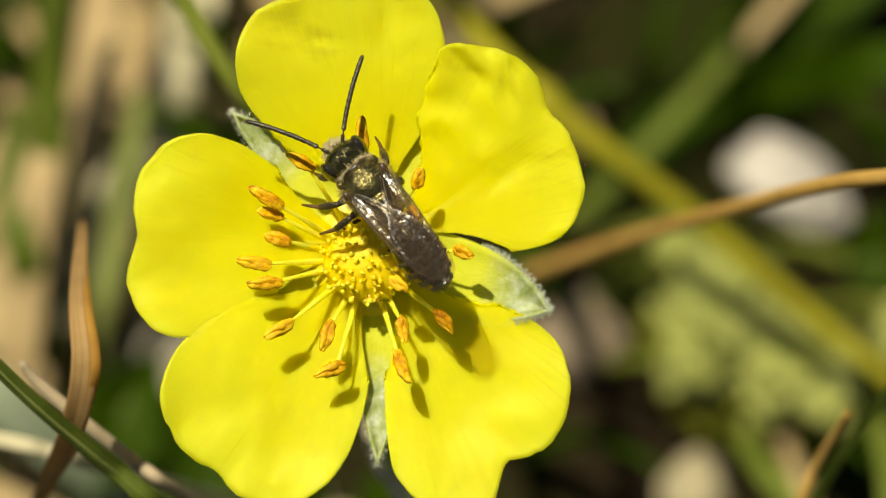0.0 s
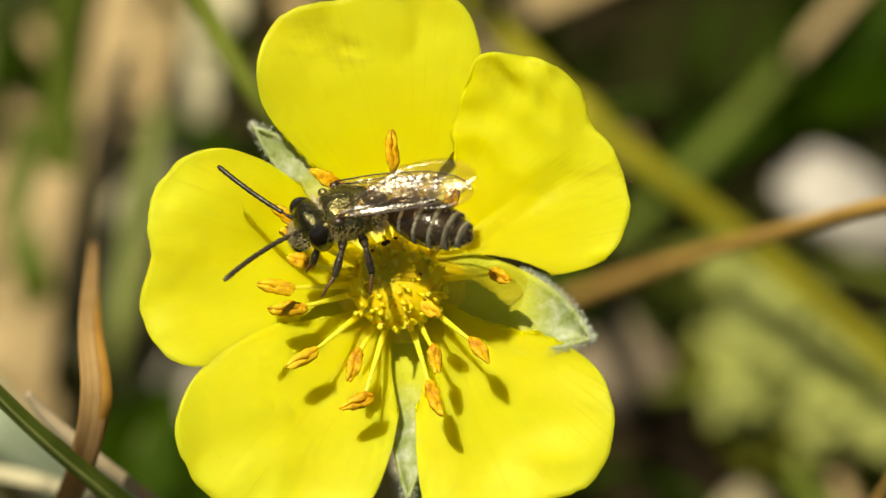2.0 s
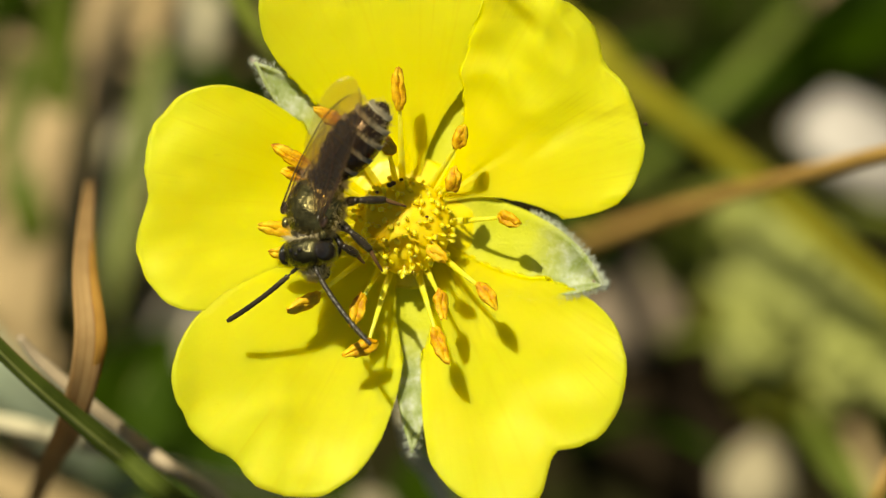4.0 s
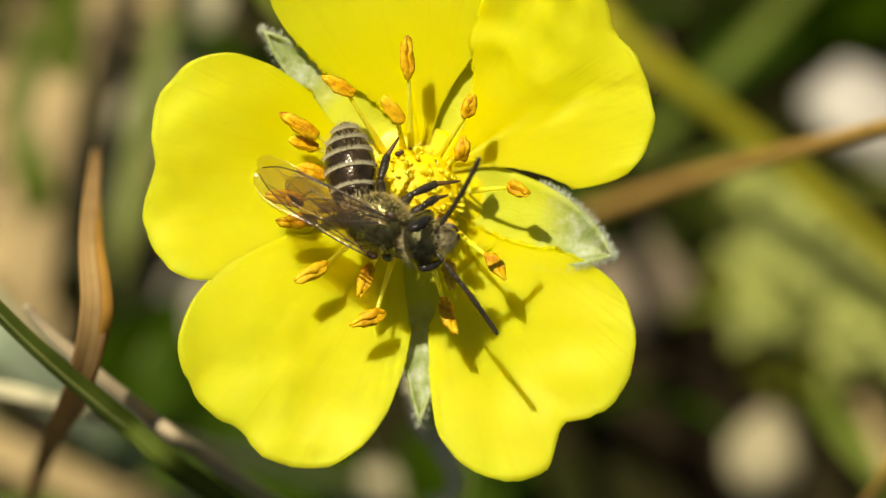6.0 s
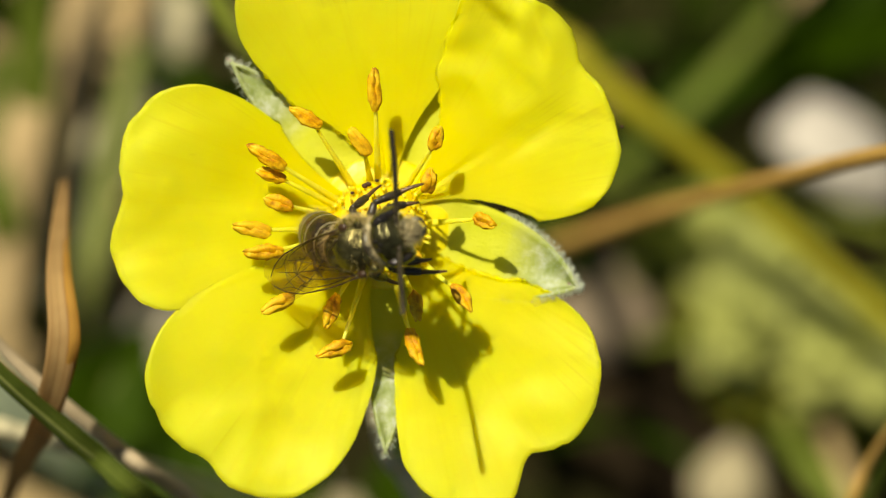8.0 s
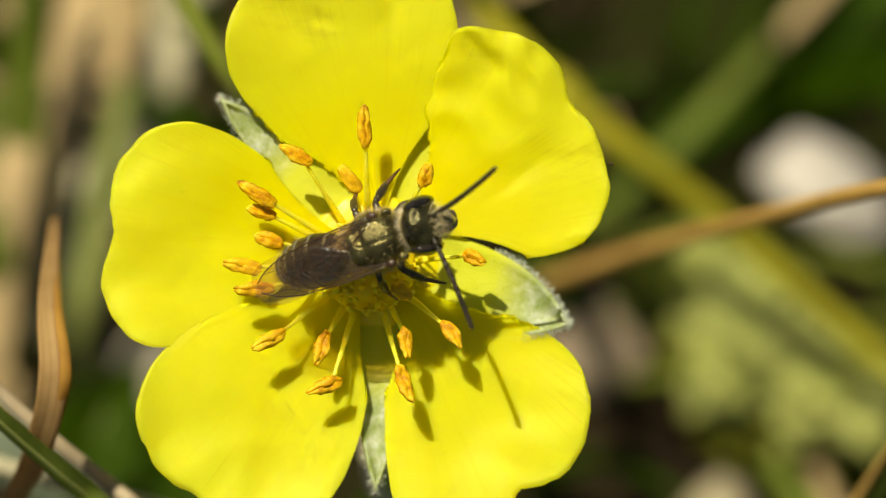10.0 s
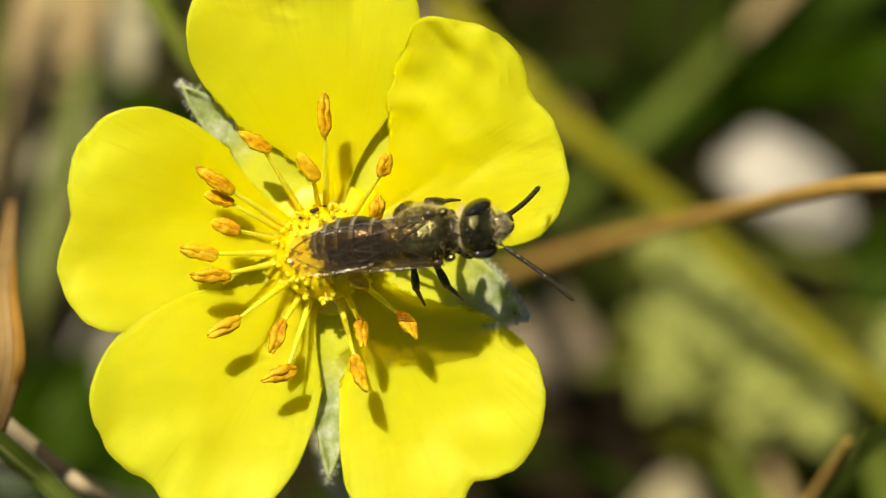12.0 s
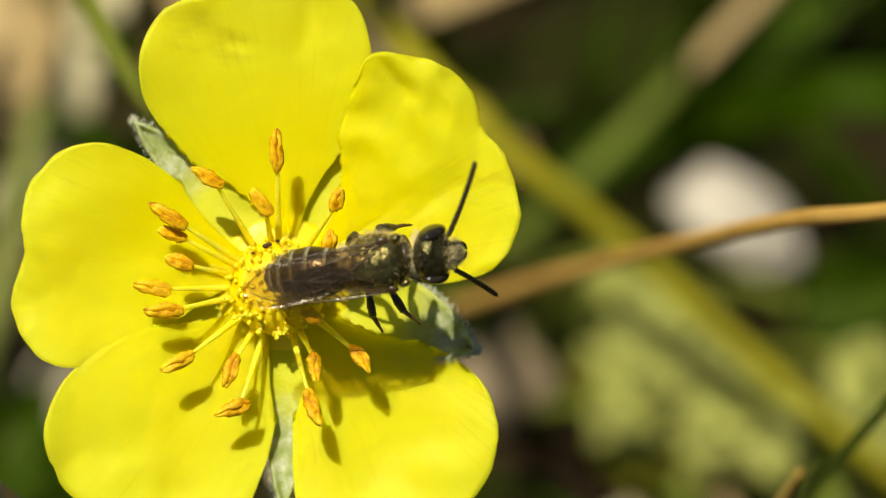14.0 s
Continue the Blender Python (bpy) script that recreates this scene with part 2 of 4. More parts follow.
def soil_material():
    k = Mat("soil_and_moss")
    # brown earth, lowered in tone so that it carries the ground's shade
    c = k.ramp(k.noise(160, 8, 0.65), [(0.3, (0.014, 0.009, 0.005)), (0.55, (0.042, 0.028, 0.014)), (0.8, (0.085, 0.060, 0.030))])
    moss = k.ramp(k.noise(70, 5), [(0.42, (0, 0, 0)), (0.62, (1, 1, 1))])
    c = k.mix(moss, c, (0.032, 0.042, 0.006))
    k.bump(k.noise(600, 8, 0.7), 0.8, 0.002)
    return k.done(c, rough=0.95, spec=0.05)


SOIL = soil_material()


def bee_material(name, dark, light, metal, rough, pit=9000, bump=0.5, spec=0.5):
    k = Mat(name)
    c = k.ramp(k.noise(1500, 5), [(0.3, dark), (0.75, light)])
    v = k.node("ShaderNodeTexVoronoi", Scale=pit)
    k.link(k.co, v.inputs["Vector"])
    k.bump(v.outputs["Distance"], bump, 0.00005)
    return k.done(c, rough=rough, metal=metal, spec=spec)


BRONZE = bee_material("bronze_cuticle", (0.040, 0.032, 0.011), (0.330, 0.265, 0.100), 0.85, 0.24, pit=14000, bump=0.5)
HEAD_DARK = bee_material("head_cuticle", (0.020, 0.017, 0.006), (0.200, 0.170, 0.070), 0.8, 0.22, pit=14000, bump=0.45)
TERGITE = bee_material("tergite_cuticle", (0.022, 0.013, 0.007), (0.085, 0.052, 0.026), 0.4, 0.20, bump=0.22)
BLACK = bee_material("black_cuticle", (0.018, 0.012, 0.007), (0.060, 0.042, 0.024), 0.1, 0.36, bump=0.3)
EYE = bee_material("eye_black", (0.010, 0.007, 0.005), (0.030, 0.022, 0.015), 0.0, 0.10, pit=22000, bump=0.08, spec=0.6)
TARSUS = bee_material("tarsus_amber", (0.07, 0.03, 0.010), (0.17, 0.08, 0.025), 0.0, 0.4, bump=0.2)
VEIN = bee_material("wing_vein", (0.03, 0.015, 0.008), (0.08, 0.04, 0.02), 0.0, 0.35, bump=0.1)


def hair_material(name, a, b):
    k = Mat(name)
    c = k.ramp(k.noise(4000, 2), [(0.3, a), (0.7, b)])
    return k.done(c, rough=0.55, see=0.3, see_colour=b)


HAIR_BUFF = hair_material("hair_buff", (0.50, 0.36, 0.13), (0.78, 0.62, 0.30))
HAIR_WHITE = hair_material("hair_white", (0.70, 0.55, 0.29), (0.90, 0.78, 0.50))
HAIR_BAND = hair_material("hair_greyish", (0.50, 0.42, 0.26), (0.72, 0.63, 0.43))
HAIR_LEAF = hair_material("hair_silver", (0.80, 0.82, 0.60), (0.93, 0.94, 0.78))


def wing_material():
    """Clear film, faintly amber, pleated and crinkled so that it glitters."""
    k = Mat("wing_membrane")
    tr = k.node("ShaderNodeBsdfTransparent", Color=(0.925, 0.885, 0.82, 1))
    gl = k.node("ShaderNodeBsdfGlossy", Color=(0.96, 0.96, 1.0, 1), Roughness=0.19)
    df = k.node("ShaderNodeBsdfDiffuse", Color=(0.40, 0.27, 0.13, 1))
    bp = k.node("ShaderNodeBump", Strength=0.75, Distance=0.00016)
    pleat = k.noise(900, 3, 0.5, (0.28, 2.4, 1.0))
    k.link(k.mix(0.38, pleat, k.noise(2600, 3)), bp.inputs["Height"])
    k.link(bp.outputs[0], gl.inputs["Normal"])
    lw = k.node("ShaderNodeLayerWeight", Blend=0.5)
    pw = k.node("ShaderNodeMath")
    pw.operation = "POWER"
    pw.inputs[1].default_value = 4.0
    k.link(lw.outputs["Facing"], pw.inputs[0])
    ad = k.node("ShaderNodeMath")
    ad.operation = "MULTIPLY_ADD"
    ad.inputs[1].default_value, ad.inputs[2].default_value = 0.22, 0.026
    k.link(pw.outputs[0], ad.inputs[0])
    m1 = k.node("ShaderNodeMixShader", Fac=0.018)
    k.link(tr.outputs[0], m1.inputs[1])
    k.link(df.outputs[0], m1.inputs[2])
    m2 = k.node("ShaderNodeMixShader")
    k.link(ad.outputs[0], m2.inputs[0])
    k.link(m1.outputs[0], m2.inputs[1])
    k.link(gl.outputs[0], m2.inputs[2])
    k.link(m2.outputs[0], k.out.inputs["Surface"])
    return k.m


WING = wing_material()


# ---- modelling helpers ----
def part(name, bm, material, parent=None, label="", smooth=True):
    """Link a bmesh as one mesh object under a thing or a part."""
    me = bpy.data.meshes.new(name)
    bmesh.ops.recalc_face_normals(bm, faces=bm.faces)
    bm.to_mesh(me)
    bm.free()
    me.materials.append(material)
    if smooth:
        me.shade_smooth()
    ob = new(name, me)
    ob.parent = parent
    if label:
        ob["label"] = label
    return ob


def empty(name, m):
    ob = new(name)
    ob.empty_display_size = 0.002
    ob.matrix_basis = m
    return ob


def curve_through(points, n):
    """Catmull-Rom through the points, n samples."""
    p = [Vector(q) for q in points]
    p = [p[0] * 2 - p[1]] + p + [p[-1] * 2 - p[-2]]
    res = []
    for i in range(n):
        s = i / (n - 1) * (len(p) - 3)
        k = min(int(s), len(p) - 4)
        f = s - k
        a, b, c, d = p[k:k + 4]
        res.append(0.5 * (2 * b + (c - a) * f + (2 * a - 5 * b + 4 * c - d) * f * f + (3 * b - a - 3 * c + d) * f ** 3))
    return res


def sweep(points, widths, n=24, ring=10, flat=1.0, fold=0.0, face=(0, 0, 1), rough=0.0, twist=0.0):
    """A stalk or blade along points (any unit): an oval section, flat times as thick as wide, folded in a V, broad side to face."""
    bm = bmesh.new()
    uvl = bm.loops.layers.uv.new("UVMap")
    path = curve_through(points, n)
    w = [float(np.interp(i / (n - 1), np.linspace(0, 1, len(widths)), widths)) for i in range(n)]
    rings, face = [], Vector(face)
    for i, c in enumerate(path):
        t = (path[min(i + 1, n - 1)] - path[max(i - 1, 0)]).normalized()
        side = t.cross(face).normalized()
        up = side.cross(t).normalized()
        if twist:
            q = Matrix.Rotation(twist * i / (n - 1), 3, t)
            side, up = q @ side, q @ up
        r = []
        for j in range(ring):
            a = 2 * math.pi * j / ring
            x, y = math.cos(a) * w[i] / 2, math.sin(a) * w[i] * flat / 2
            y += fold * abs(math.cos(a)) * w[i] / 2
            k = 1 + rough * noise.noise(Vector((i * 0.7, j * 1.3, w[0] * 991)))
            r.append(bm.verts.new(c + side * x * k + up * y * k))
        rings.append(r)
    for i in range(n - 1):
        for j in range(ring):
            f = bm.faces.new((rings[i][j], rings[i][(j + 1) % ring], rings[i + 1][(j + 1) % ring], rings[i + 1][j]))
            for lp, (u, v) in zip(f.loops, ((j, i), (j + 1, i), (j + 1, i + 1), (j, i + 1))):
                lp[uvl].uv = (u / ring, v / (n - 1))
    bm.faces.new(rings[0])
    bm.faces.new(rings[-1])
    return bm


def ellipsoid(rx, ry, rz, at=(0, 0, 0), sub=4, shape=None, turn=None):
    bm = bmesh.new()
    bmesh.ops.create_icosphere(bm, subdivisions=sub, radius=1.0)
    for v in bm.verts:
        p = Vector(v.co)
        if shape:
            p = shape(p)
        p = Vector((p.x * rx, p.y * ry, p.z * rz))
        v.co = (turn @ p if turn else p) + Vector(at)
    return bm


def scaled(bm, k=MM):
    for v in bm.verts:
        v.co *= k
    return bm


def join(*bms):
    base = bms[0]
    for other in bms[1:]:
        me = bpy.data.meshes.new("tmp")
        other.to_mesh(me)
        other.free()
        base.from_mesh(me)
        bpy.data.meshes.remove(me)
    return base


def hairs(roots, length, width, rng, wild=0.5):
    """Fine hairs: (place, direction) each a slim three-sided spike."""
    bm = bmesh.new()
    for p, d in roots:
        d = (Vector(d) + Vector((rng.uniform(-1, 1), rng.uniform(-1, 1), rng.uniform(-1, 1))) * wild).normalized()
        a = d.orthogonal().normalized() * width / 2
        b = d.cross(a)
        l = length * rng.uniform(0.6, 1.25)
        v = [bm.verts.new(Vector(p) + q) for q in (a, -a * 0.5 + b * 0.87, -a * 0.5 - b * 0.87)]
        tip = bm.verts.new(Vector(p) + d * l)
        for i in range(3):
            bm.faces.new((v[i], v[(i + 1) % 3], tip))
    return bm


# ---- ground ----
def build_ground():
    """One sheet to the horizon: fine and lumpy below the flower, coarse far off."""
    line = [-400, -120, -40, -12, -4, -1.5, -0.6, -0.3, -0.16] + list(np.linspace(-0.1, 0.1, 101)) + [0.16, 0.3, 0.6, 1.5, 4, 12, 40, 120, 400]
    n = len(line)
    verts, faces = [], []
    for y in line:
        for x in line:
            near = max(0.0, 1 - max(abs(x), abs(y)) / 0.3)
            z = near * (0.0022 * noise.noise((x * 90, y * 90, 0.3)) + 0.0011 * noise.noise((x * 320, y * 320, 4.1)))
            verts.append((x, y, z - 0.001))
    for j in range(n - 1):
        for i in range(n - 1):
            faces.append((j * n + i, j * n + i + 1, (j + 1) * n + i + 1, (j + 1) * n + i))
    me = bpy.data.meshes.new("ground")
    me.from_pydata(verts, [], faces)
    me.materials.append(SOIL)
    me.shade_smooth()
    tagged(new("ground", me), "brown soil with mossy patches under the flower, darkened for shade", "soil", kind="structure")


build_ground()


# ---- the flower ----
flower = tagged(empty("cinquefoil_flower", FLOWER), "yellow five-petalled cinquefoil flower with orange anthers", "flower")


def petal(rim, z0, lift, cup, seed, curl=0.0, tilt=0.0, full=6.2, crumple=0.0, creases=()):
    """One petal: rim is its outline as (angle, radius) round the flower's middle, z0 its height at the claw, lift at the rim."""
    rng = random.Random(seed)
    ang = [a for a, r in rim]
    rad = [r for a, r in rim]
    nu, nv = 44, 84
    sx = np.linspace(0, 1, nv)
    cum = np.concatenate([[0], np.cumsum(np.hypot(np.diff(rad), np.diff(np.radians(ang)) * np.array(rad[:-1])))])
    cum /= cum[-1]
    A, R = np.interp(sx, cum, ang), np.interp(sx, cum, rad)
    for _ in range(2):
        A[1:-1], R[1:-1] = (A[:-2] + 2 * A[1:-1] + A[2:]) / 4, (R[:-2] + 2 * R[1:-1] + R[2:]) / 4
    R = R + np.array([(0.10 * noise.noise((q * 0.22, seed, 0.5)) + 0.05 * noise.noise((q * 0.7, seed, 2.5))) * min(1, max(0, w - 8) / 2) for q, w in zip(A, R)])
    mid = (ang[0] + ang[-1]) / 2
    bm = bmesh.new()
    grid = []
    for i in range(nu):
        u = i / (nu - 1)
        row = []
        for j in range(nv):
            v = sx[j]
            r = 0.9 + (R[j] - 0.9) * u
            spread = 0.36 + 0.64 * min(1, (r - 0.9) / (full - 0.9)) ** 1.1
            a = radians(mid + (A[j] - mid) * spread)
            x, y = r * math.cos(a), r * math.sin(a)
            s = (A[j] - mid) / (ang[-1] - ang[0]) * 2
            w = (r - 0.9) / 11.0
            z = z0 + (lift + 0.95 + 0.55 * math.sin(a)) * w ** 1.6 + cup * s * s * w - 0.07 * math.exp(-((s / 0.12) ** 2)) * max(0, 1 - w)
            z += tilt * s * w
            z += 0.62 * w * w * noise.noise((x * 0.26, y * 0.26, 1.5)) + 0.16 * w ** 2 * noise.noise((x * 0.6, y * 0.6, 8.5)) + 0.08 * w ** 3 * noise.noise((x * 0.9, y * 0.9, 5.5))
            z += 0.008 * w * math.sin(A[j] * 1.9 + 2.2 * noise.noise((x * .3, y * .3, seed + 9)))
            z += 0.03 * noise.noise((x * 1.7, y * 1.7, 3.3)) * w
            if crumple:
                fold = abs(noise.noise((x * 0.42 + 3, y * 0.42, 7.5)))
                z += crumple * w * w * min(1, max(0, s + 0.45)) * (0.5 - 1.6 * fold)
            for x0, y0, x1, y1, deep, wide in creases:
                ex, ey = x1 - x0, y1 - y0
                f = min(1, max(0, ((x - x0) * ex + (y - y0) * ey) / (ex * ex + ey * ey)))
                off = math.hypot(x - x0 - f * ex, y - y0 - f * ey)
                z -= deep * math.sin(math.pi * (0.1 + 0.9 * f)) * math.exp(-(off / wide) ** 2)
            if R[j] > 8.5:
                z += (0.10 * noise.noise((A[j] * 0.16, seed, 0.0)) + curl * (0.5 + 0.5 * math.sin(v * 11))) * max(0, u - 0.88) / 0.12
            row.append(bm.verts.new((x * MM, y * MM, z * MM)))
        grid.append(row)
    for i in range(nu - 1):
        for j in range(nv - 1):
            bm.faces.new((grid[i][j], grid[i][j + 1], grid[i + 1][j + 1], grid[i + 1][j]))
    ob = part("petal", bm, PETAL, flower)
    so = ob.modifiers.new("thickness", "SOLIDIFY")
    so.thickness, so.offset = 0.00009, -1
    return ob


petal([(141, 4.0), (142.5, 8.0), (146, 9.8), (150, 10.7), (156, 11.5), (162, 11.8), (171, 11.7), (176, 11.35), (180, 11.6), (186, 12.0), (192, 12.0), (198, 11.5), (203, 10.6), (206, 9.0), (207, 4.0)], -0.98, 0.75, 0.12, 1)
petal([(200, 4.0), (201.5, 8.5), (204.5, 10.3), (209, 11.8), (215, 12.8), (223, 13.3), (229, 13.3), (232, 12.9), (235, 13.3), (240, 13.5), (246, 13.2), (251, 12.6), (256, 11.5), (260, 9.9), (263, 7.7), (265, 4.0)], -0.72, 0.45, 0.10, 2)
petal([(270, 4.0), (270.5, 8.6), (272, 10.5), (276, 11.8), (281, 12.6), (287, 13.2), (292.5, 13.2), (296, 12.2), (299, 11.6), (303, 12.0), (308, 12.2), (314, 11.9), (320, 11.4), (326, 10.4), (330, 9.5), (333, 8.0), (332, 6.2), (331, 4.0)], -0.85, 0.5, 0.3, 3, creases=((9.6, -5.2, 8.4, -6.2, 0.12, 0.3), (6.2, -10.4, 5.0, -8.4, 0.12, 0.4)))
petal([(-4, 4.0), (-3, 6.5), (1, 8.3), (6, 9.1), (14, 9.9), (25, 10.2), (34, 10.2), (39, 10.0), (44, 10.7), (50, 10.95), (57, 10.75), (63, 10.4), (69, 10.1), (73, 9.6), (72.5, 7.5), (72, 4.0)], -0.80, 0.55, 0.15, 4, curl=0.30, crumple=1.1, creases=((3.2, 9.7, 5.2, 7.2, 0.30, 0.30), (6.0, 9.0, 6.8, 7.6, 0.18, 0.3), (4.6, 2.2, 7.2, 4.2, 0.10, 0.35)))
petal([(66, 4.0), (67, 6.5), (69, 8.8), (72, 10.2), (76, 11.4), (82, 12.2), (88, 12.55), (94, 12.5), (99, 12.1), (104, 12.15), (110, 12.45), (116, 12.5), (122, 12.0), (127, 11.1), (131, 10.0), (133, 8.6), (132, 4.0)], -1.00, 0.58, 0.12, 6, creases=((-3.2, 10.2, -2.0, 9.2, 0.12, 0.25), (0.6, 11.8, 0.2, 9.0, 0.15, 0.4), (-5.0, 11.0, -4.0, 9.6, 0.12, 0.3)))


def sepal(angle, length, width, z0, rise, seed, hairy=1600):
    """A pointed, keeled sepal behind the petals, with silvery hairs along its rim and tip."""
    rng = random.Random(seed)
    bm = bmesh.new()
    nu, nv = 26, 13
    grid, rim = [], []
    ca, sa = math.cos(radians(angle)), math.sin(radians(angle))
    for i in range(nu):
        u = i / (nu - 1)
        half = width / 2 * (0.80 + 0.50 * u) * max(0.012, 1 - u ** 2.7) ** 0.9
        row = []
        for j in range(nv):
            s = j / (nv - 1) * 2 - 1
            d = 1.0 + (length - 1.0) * u
            x, y = d * ca - s * half * sa, d * sa + s * half * ca
            z = z0 + rise * u * u + (0.18 + 0.5 * u * u) * s * s * width / 3 + 0.12 * noise.noise((x, y, seed))
            p = Vector((x * MM, y * MM, z * MM))
            row.append(bm.verts.new(p))
            if u > 0.45 and (abs(s) > 0.6 or u > 0.62):
                rim.append((p, Vector((ca * 0.4 - s * sa, sa * 0.4 + s * ca, 0.9))))
        grid.append(row)
    for i in range(nu - 1):
        for j in range(nv - 1):
            bm.faces.new((grid[i][j], grid[i][j + 1], grid[i + 1][j + 1], grid[i + 1][j]))
    ob = part("sepal", bm, SEPAL, flower, "grey-green sepal with a hairy pointed tip")
    so = ob.modifiers.new("thickness", "SOLIDIFY")
    so.thickness, so.offset = 0.00014, -1
    if hairy:
        roots = [rim[rng.randrange(len(rim))] for _ in range(hairy)]
        roots = [(p + Vector((rng.uniform(-1, 1), rng.uniform(-1, 1), 0)) * 0.00015, d) for p, d in roots]
        hb = hairs(roots, 0.00024, 0.000016, rng, 1.0)
        tagged(part("leaf_hairs", hb, HAIR_LEAF, ob, "fine silvery hairs"), kind="stuff")
        e = Vector((length * ca, length * sa, z0 + rise + 0.05))
        part("sepal_tip", scaled(sweep([e - Vector((ca, sa, 0)) * 0.45, e, e + Vector((ca, sa, 0.3)) * 0.22], [0.34, 0.26, 0.06], n=8, ring=8)), MUCRO, ob, "purplish brown point")
    return ob


sepal(-22.0, 8.4, 3.8, -1.22, 0.45, 11, hairy=7600)
sepal(268, 10.2, 2.0, -1.4, 0.7, 12)
sepal(137, 9.4, 2.2, -1.35, 0.4, 13)
sepal(67, 7.4, 2.6, -1.35, 0.3, 14, hairy=0)
sepal(206, 8.6, 2.8, -1.5, 0.2, 15, hairy=0)

MIDDLE = Vector((-0.60, -0.60, 0))


def receptacle():
    """The raised yellow middle with its crowd of styles, in a glossy dish."""
    dish = ellipsoid(2.9, 2.8, 0.32, (-0.45, -0.45, -1.10), 5, lambda p: p * (1 + 0.05 * noise.noise(p * 5)))
    part("dish", scaled(dish), DISH, flower, "glossy yellow dish round the styles")
    c = Vector((-0.66, -0.62, 0.25))
    dome = part("receptacle", scaled(ellipsoid(2.04, 1.98, 1.42, c, 5, lambda p: p * (1 + 0.05 * noise.noise(p * 4) + 0.02 * noise.noise(p * 11)))), DOME, flower, "domed deep yellow receptacle")
    style = join(sweep([(0, 0, -0.05), (0.02, 0, 0.10), (0.04, 0.02, 0.22)], [0.24, 0.17, 0.15], n=6, ring=7), ellipsoid(0.15, 0.13, 0.13, (0.04, 0.02, 0.27), 2))
    rng = random.Random(4)
    first = part("style", scaled(style), STYLE, dome)
    n = 128
    for i in range(n):
        h = 1 - 0.86 * (i + 0.2) / n
        a = i * 2.39996 + rng.uniform(-0.22, 0.22)
        h += rng.uniform(-0.03, 0.0) if i > 8 else 0
        r = math.sqrt(1 - h * h)
        p = Vector((r * math.cos(a) * 1.98, r * math.sin(a) * 1.92, h * 1.37)) + c
        d = Vector((r * math.cos(a), r * math.sin(a), h * 0.9 + 0.25)).normalized()
        m = Matrix.Translation(p * MM) @ d.to_track_quat("Z", "X").to_matrix().to_4x4() @ pose(0, 0, 0, rng.uniform(-26, 26), rng.uniform(-26, 26), rng.uniform(0, 360))
        ob = first if i == 0 else new("style", first.data)
        ob.parent = dome
        ob.matrix_basis = m @ Matrix.Diagonal((rng.uniform(0.45, 1.1), rng.uniform(0.45, 1.1), rng.uniform(0.35, 1.3), 1))



receptacle()


def anther_bmesh(length, seed):
    """Two pollen sacs side by side with a furrow, slightly bent."""
    sacs = []
    for s in (-1, 1):
        b = ellipsoid(length / 2 * 1.10, 0.20, 0.17, (0, s * 0.115, 0), 3, lambda p: Vector((p.x, p.y * (1 - 0.3 * p.x) - s * 0.35 * p.x * p.x, p.z + (0.4 - 0.1 * (seed % 7)) * p.x * p.x)))
        for v in b.verts:
            q = v.co * 3.2 + Vector((seed * 1.7, s, 0))
            v.co += v.normal * 0.055 * noise.noise(v.co * 9 + Vector((seed, 0, 0)))
            v.co += Vector((noise.noise(q) * 0.10, noise.noise(q + Vector((9, 0, 0))) * 0.11, noise.noise(q + Vector((0, 9, 0))) * 0.10))
        sacs.append(b)
    return join(*sacs)


def stamen(x, y, z, direction, length=1.35, pitch=10, seed=0, r0=1.9):
    """Filament from the dish to (x, y, z) and an anther that points to direction (degrees in the flower's plane)."""
    top = Vector((x, y, z))
    out = (top - MIDDLE)
    out.z = 0
    foot = MIDDLE + out.normalized() * min(r0, out.length * 0.7)
    foot.z = -0.42
    knee = foot.lerp(top, 0.55) + Vector((0, 0, 0.28))
    fil = part("stamen", scaled(sweep([foot, knee, top], [0.32, 0.20, 0.13], n=12, ring=8, flat=0.6)), FILAMENT, flower, "pale yellow filament with an orange anther")
    an = part("anther", scaled(anther_bmesh(length, seed)), ANTHER, fil, "split orange anther")
    an.matrix_basis = Matrix.Translation((top + Vector((math.cos(radians(direction)), math.sin(radians(direction)), 0.1)) * length * 0.22) * MM) @ pose(0, 0, 0, 0, -pitch, direction) @ pose(0, 0, 0, (seed * 47) % 50 - 25, 0, 0)
    return an


for i, (x, y, z, d, ln) in enumerate([
    (-0.76, 4.8, 2.0, 95, 1.75), (-3.4, 3.85, 1.9, 150, 1.45), (-1.25, 2.75, 2.3, 125, 1.35), (1.74, 2.9, 2.2, 75, 0.95),
    (1.45, 1.15, 2.6, 80, 1.0), (-5.0, 2.2, 2.0, 150, 1.75), (-4.9, 1.55, 1.4, 165, 1.2), (-4.6, 0.36, 1.7, 160, 1.2),
    (-5.6, -0.71, 1.7, 170, 1.55), (-5.1, -1.6, 1.8, 182, 1.6), (-4.55, -3.65, 1.9, 205, 1.5), (-2.5, -3.8, 2.0, 250, 1.4),
    (-2.2, -5.6, 1.7, 200, 1.5), (0.75, -5.3, 2.0, 290, 1.6), (0.9, -3.6, 2.2, 275, 1.2), (2.7, -3.3, 2.1, 305, 1.3),
    (3.6, -0.25, 1.9, 335, 1.0), (0.6, -1.6, 2.9, 320, 1.0)]):
    sharp = stamen(x, y, z, d, ln, seed=i + 1)
    if i == 4:
        focus = sharp

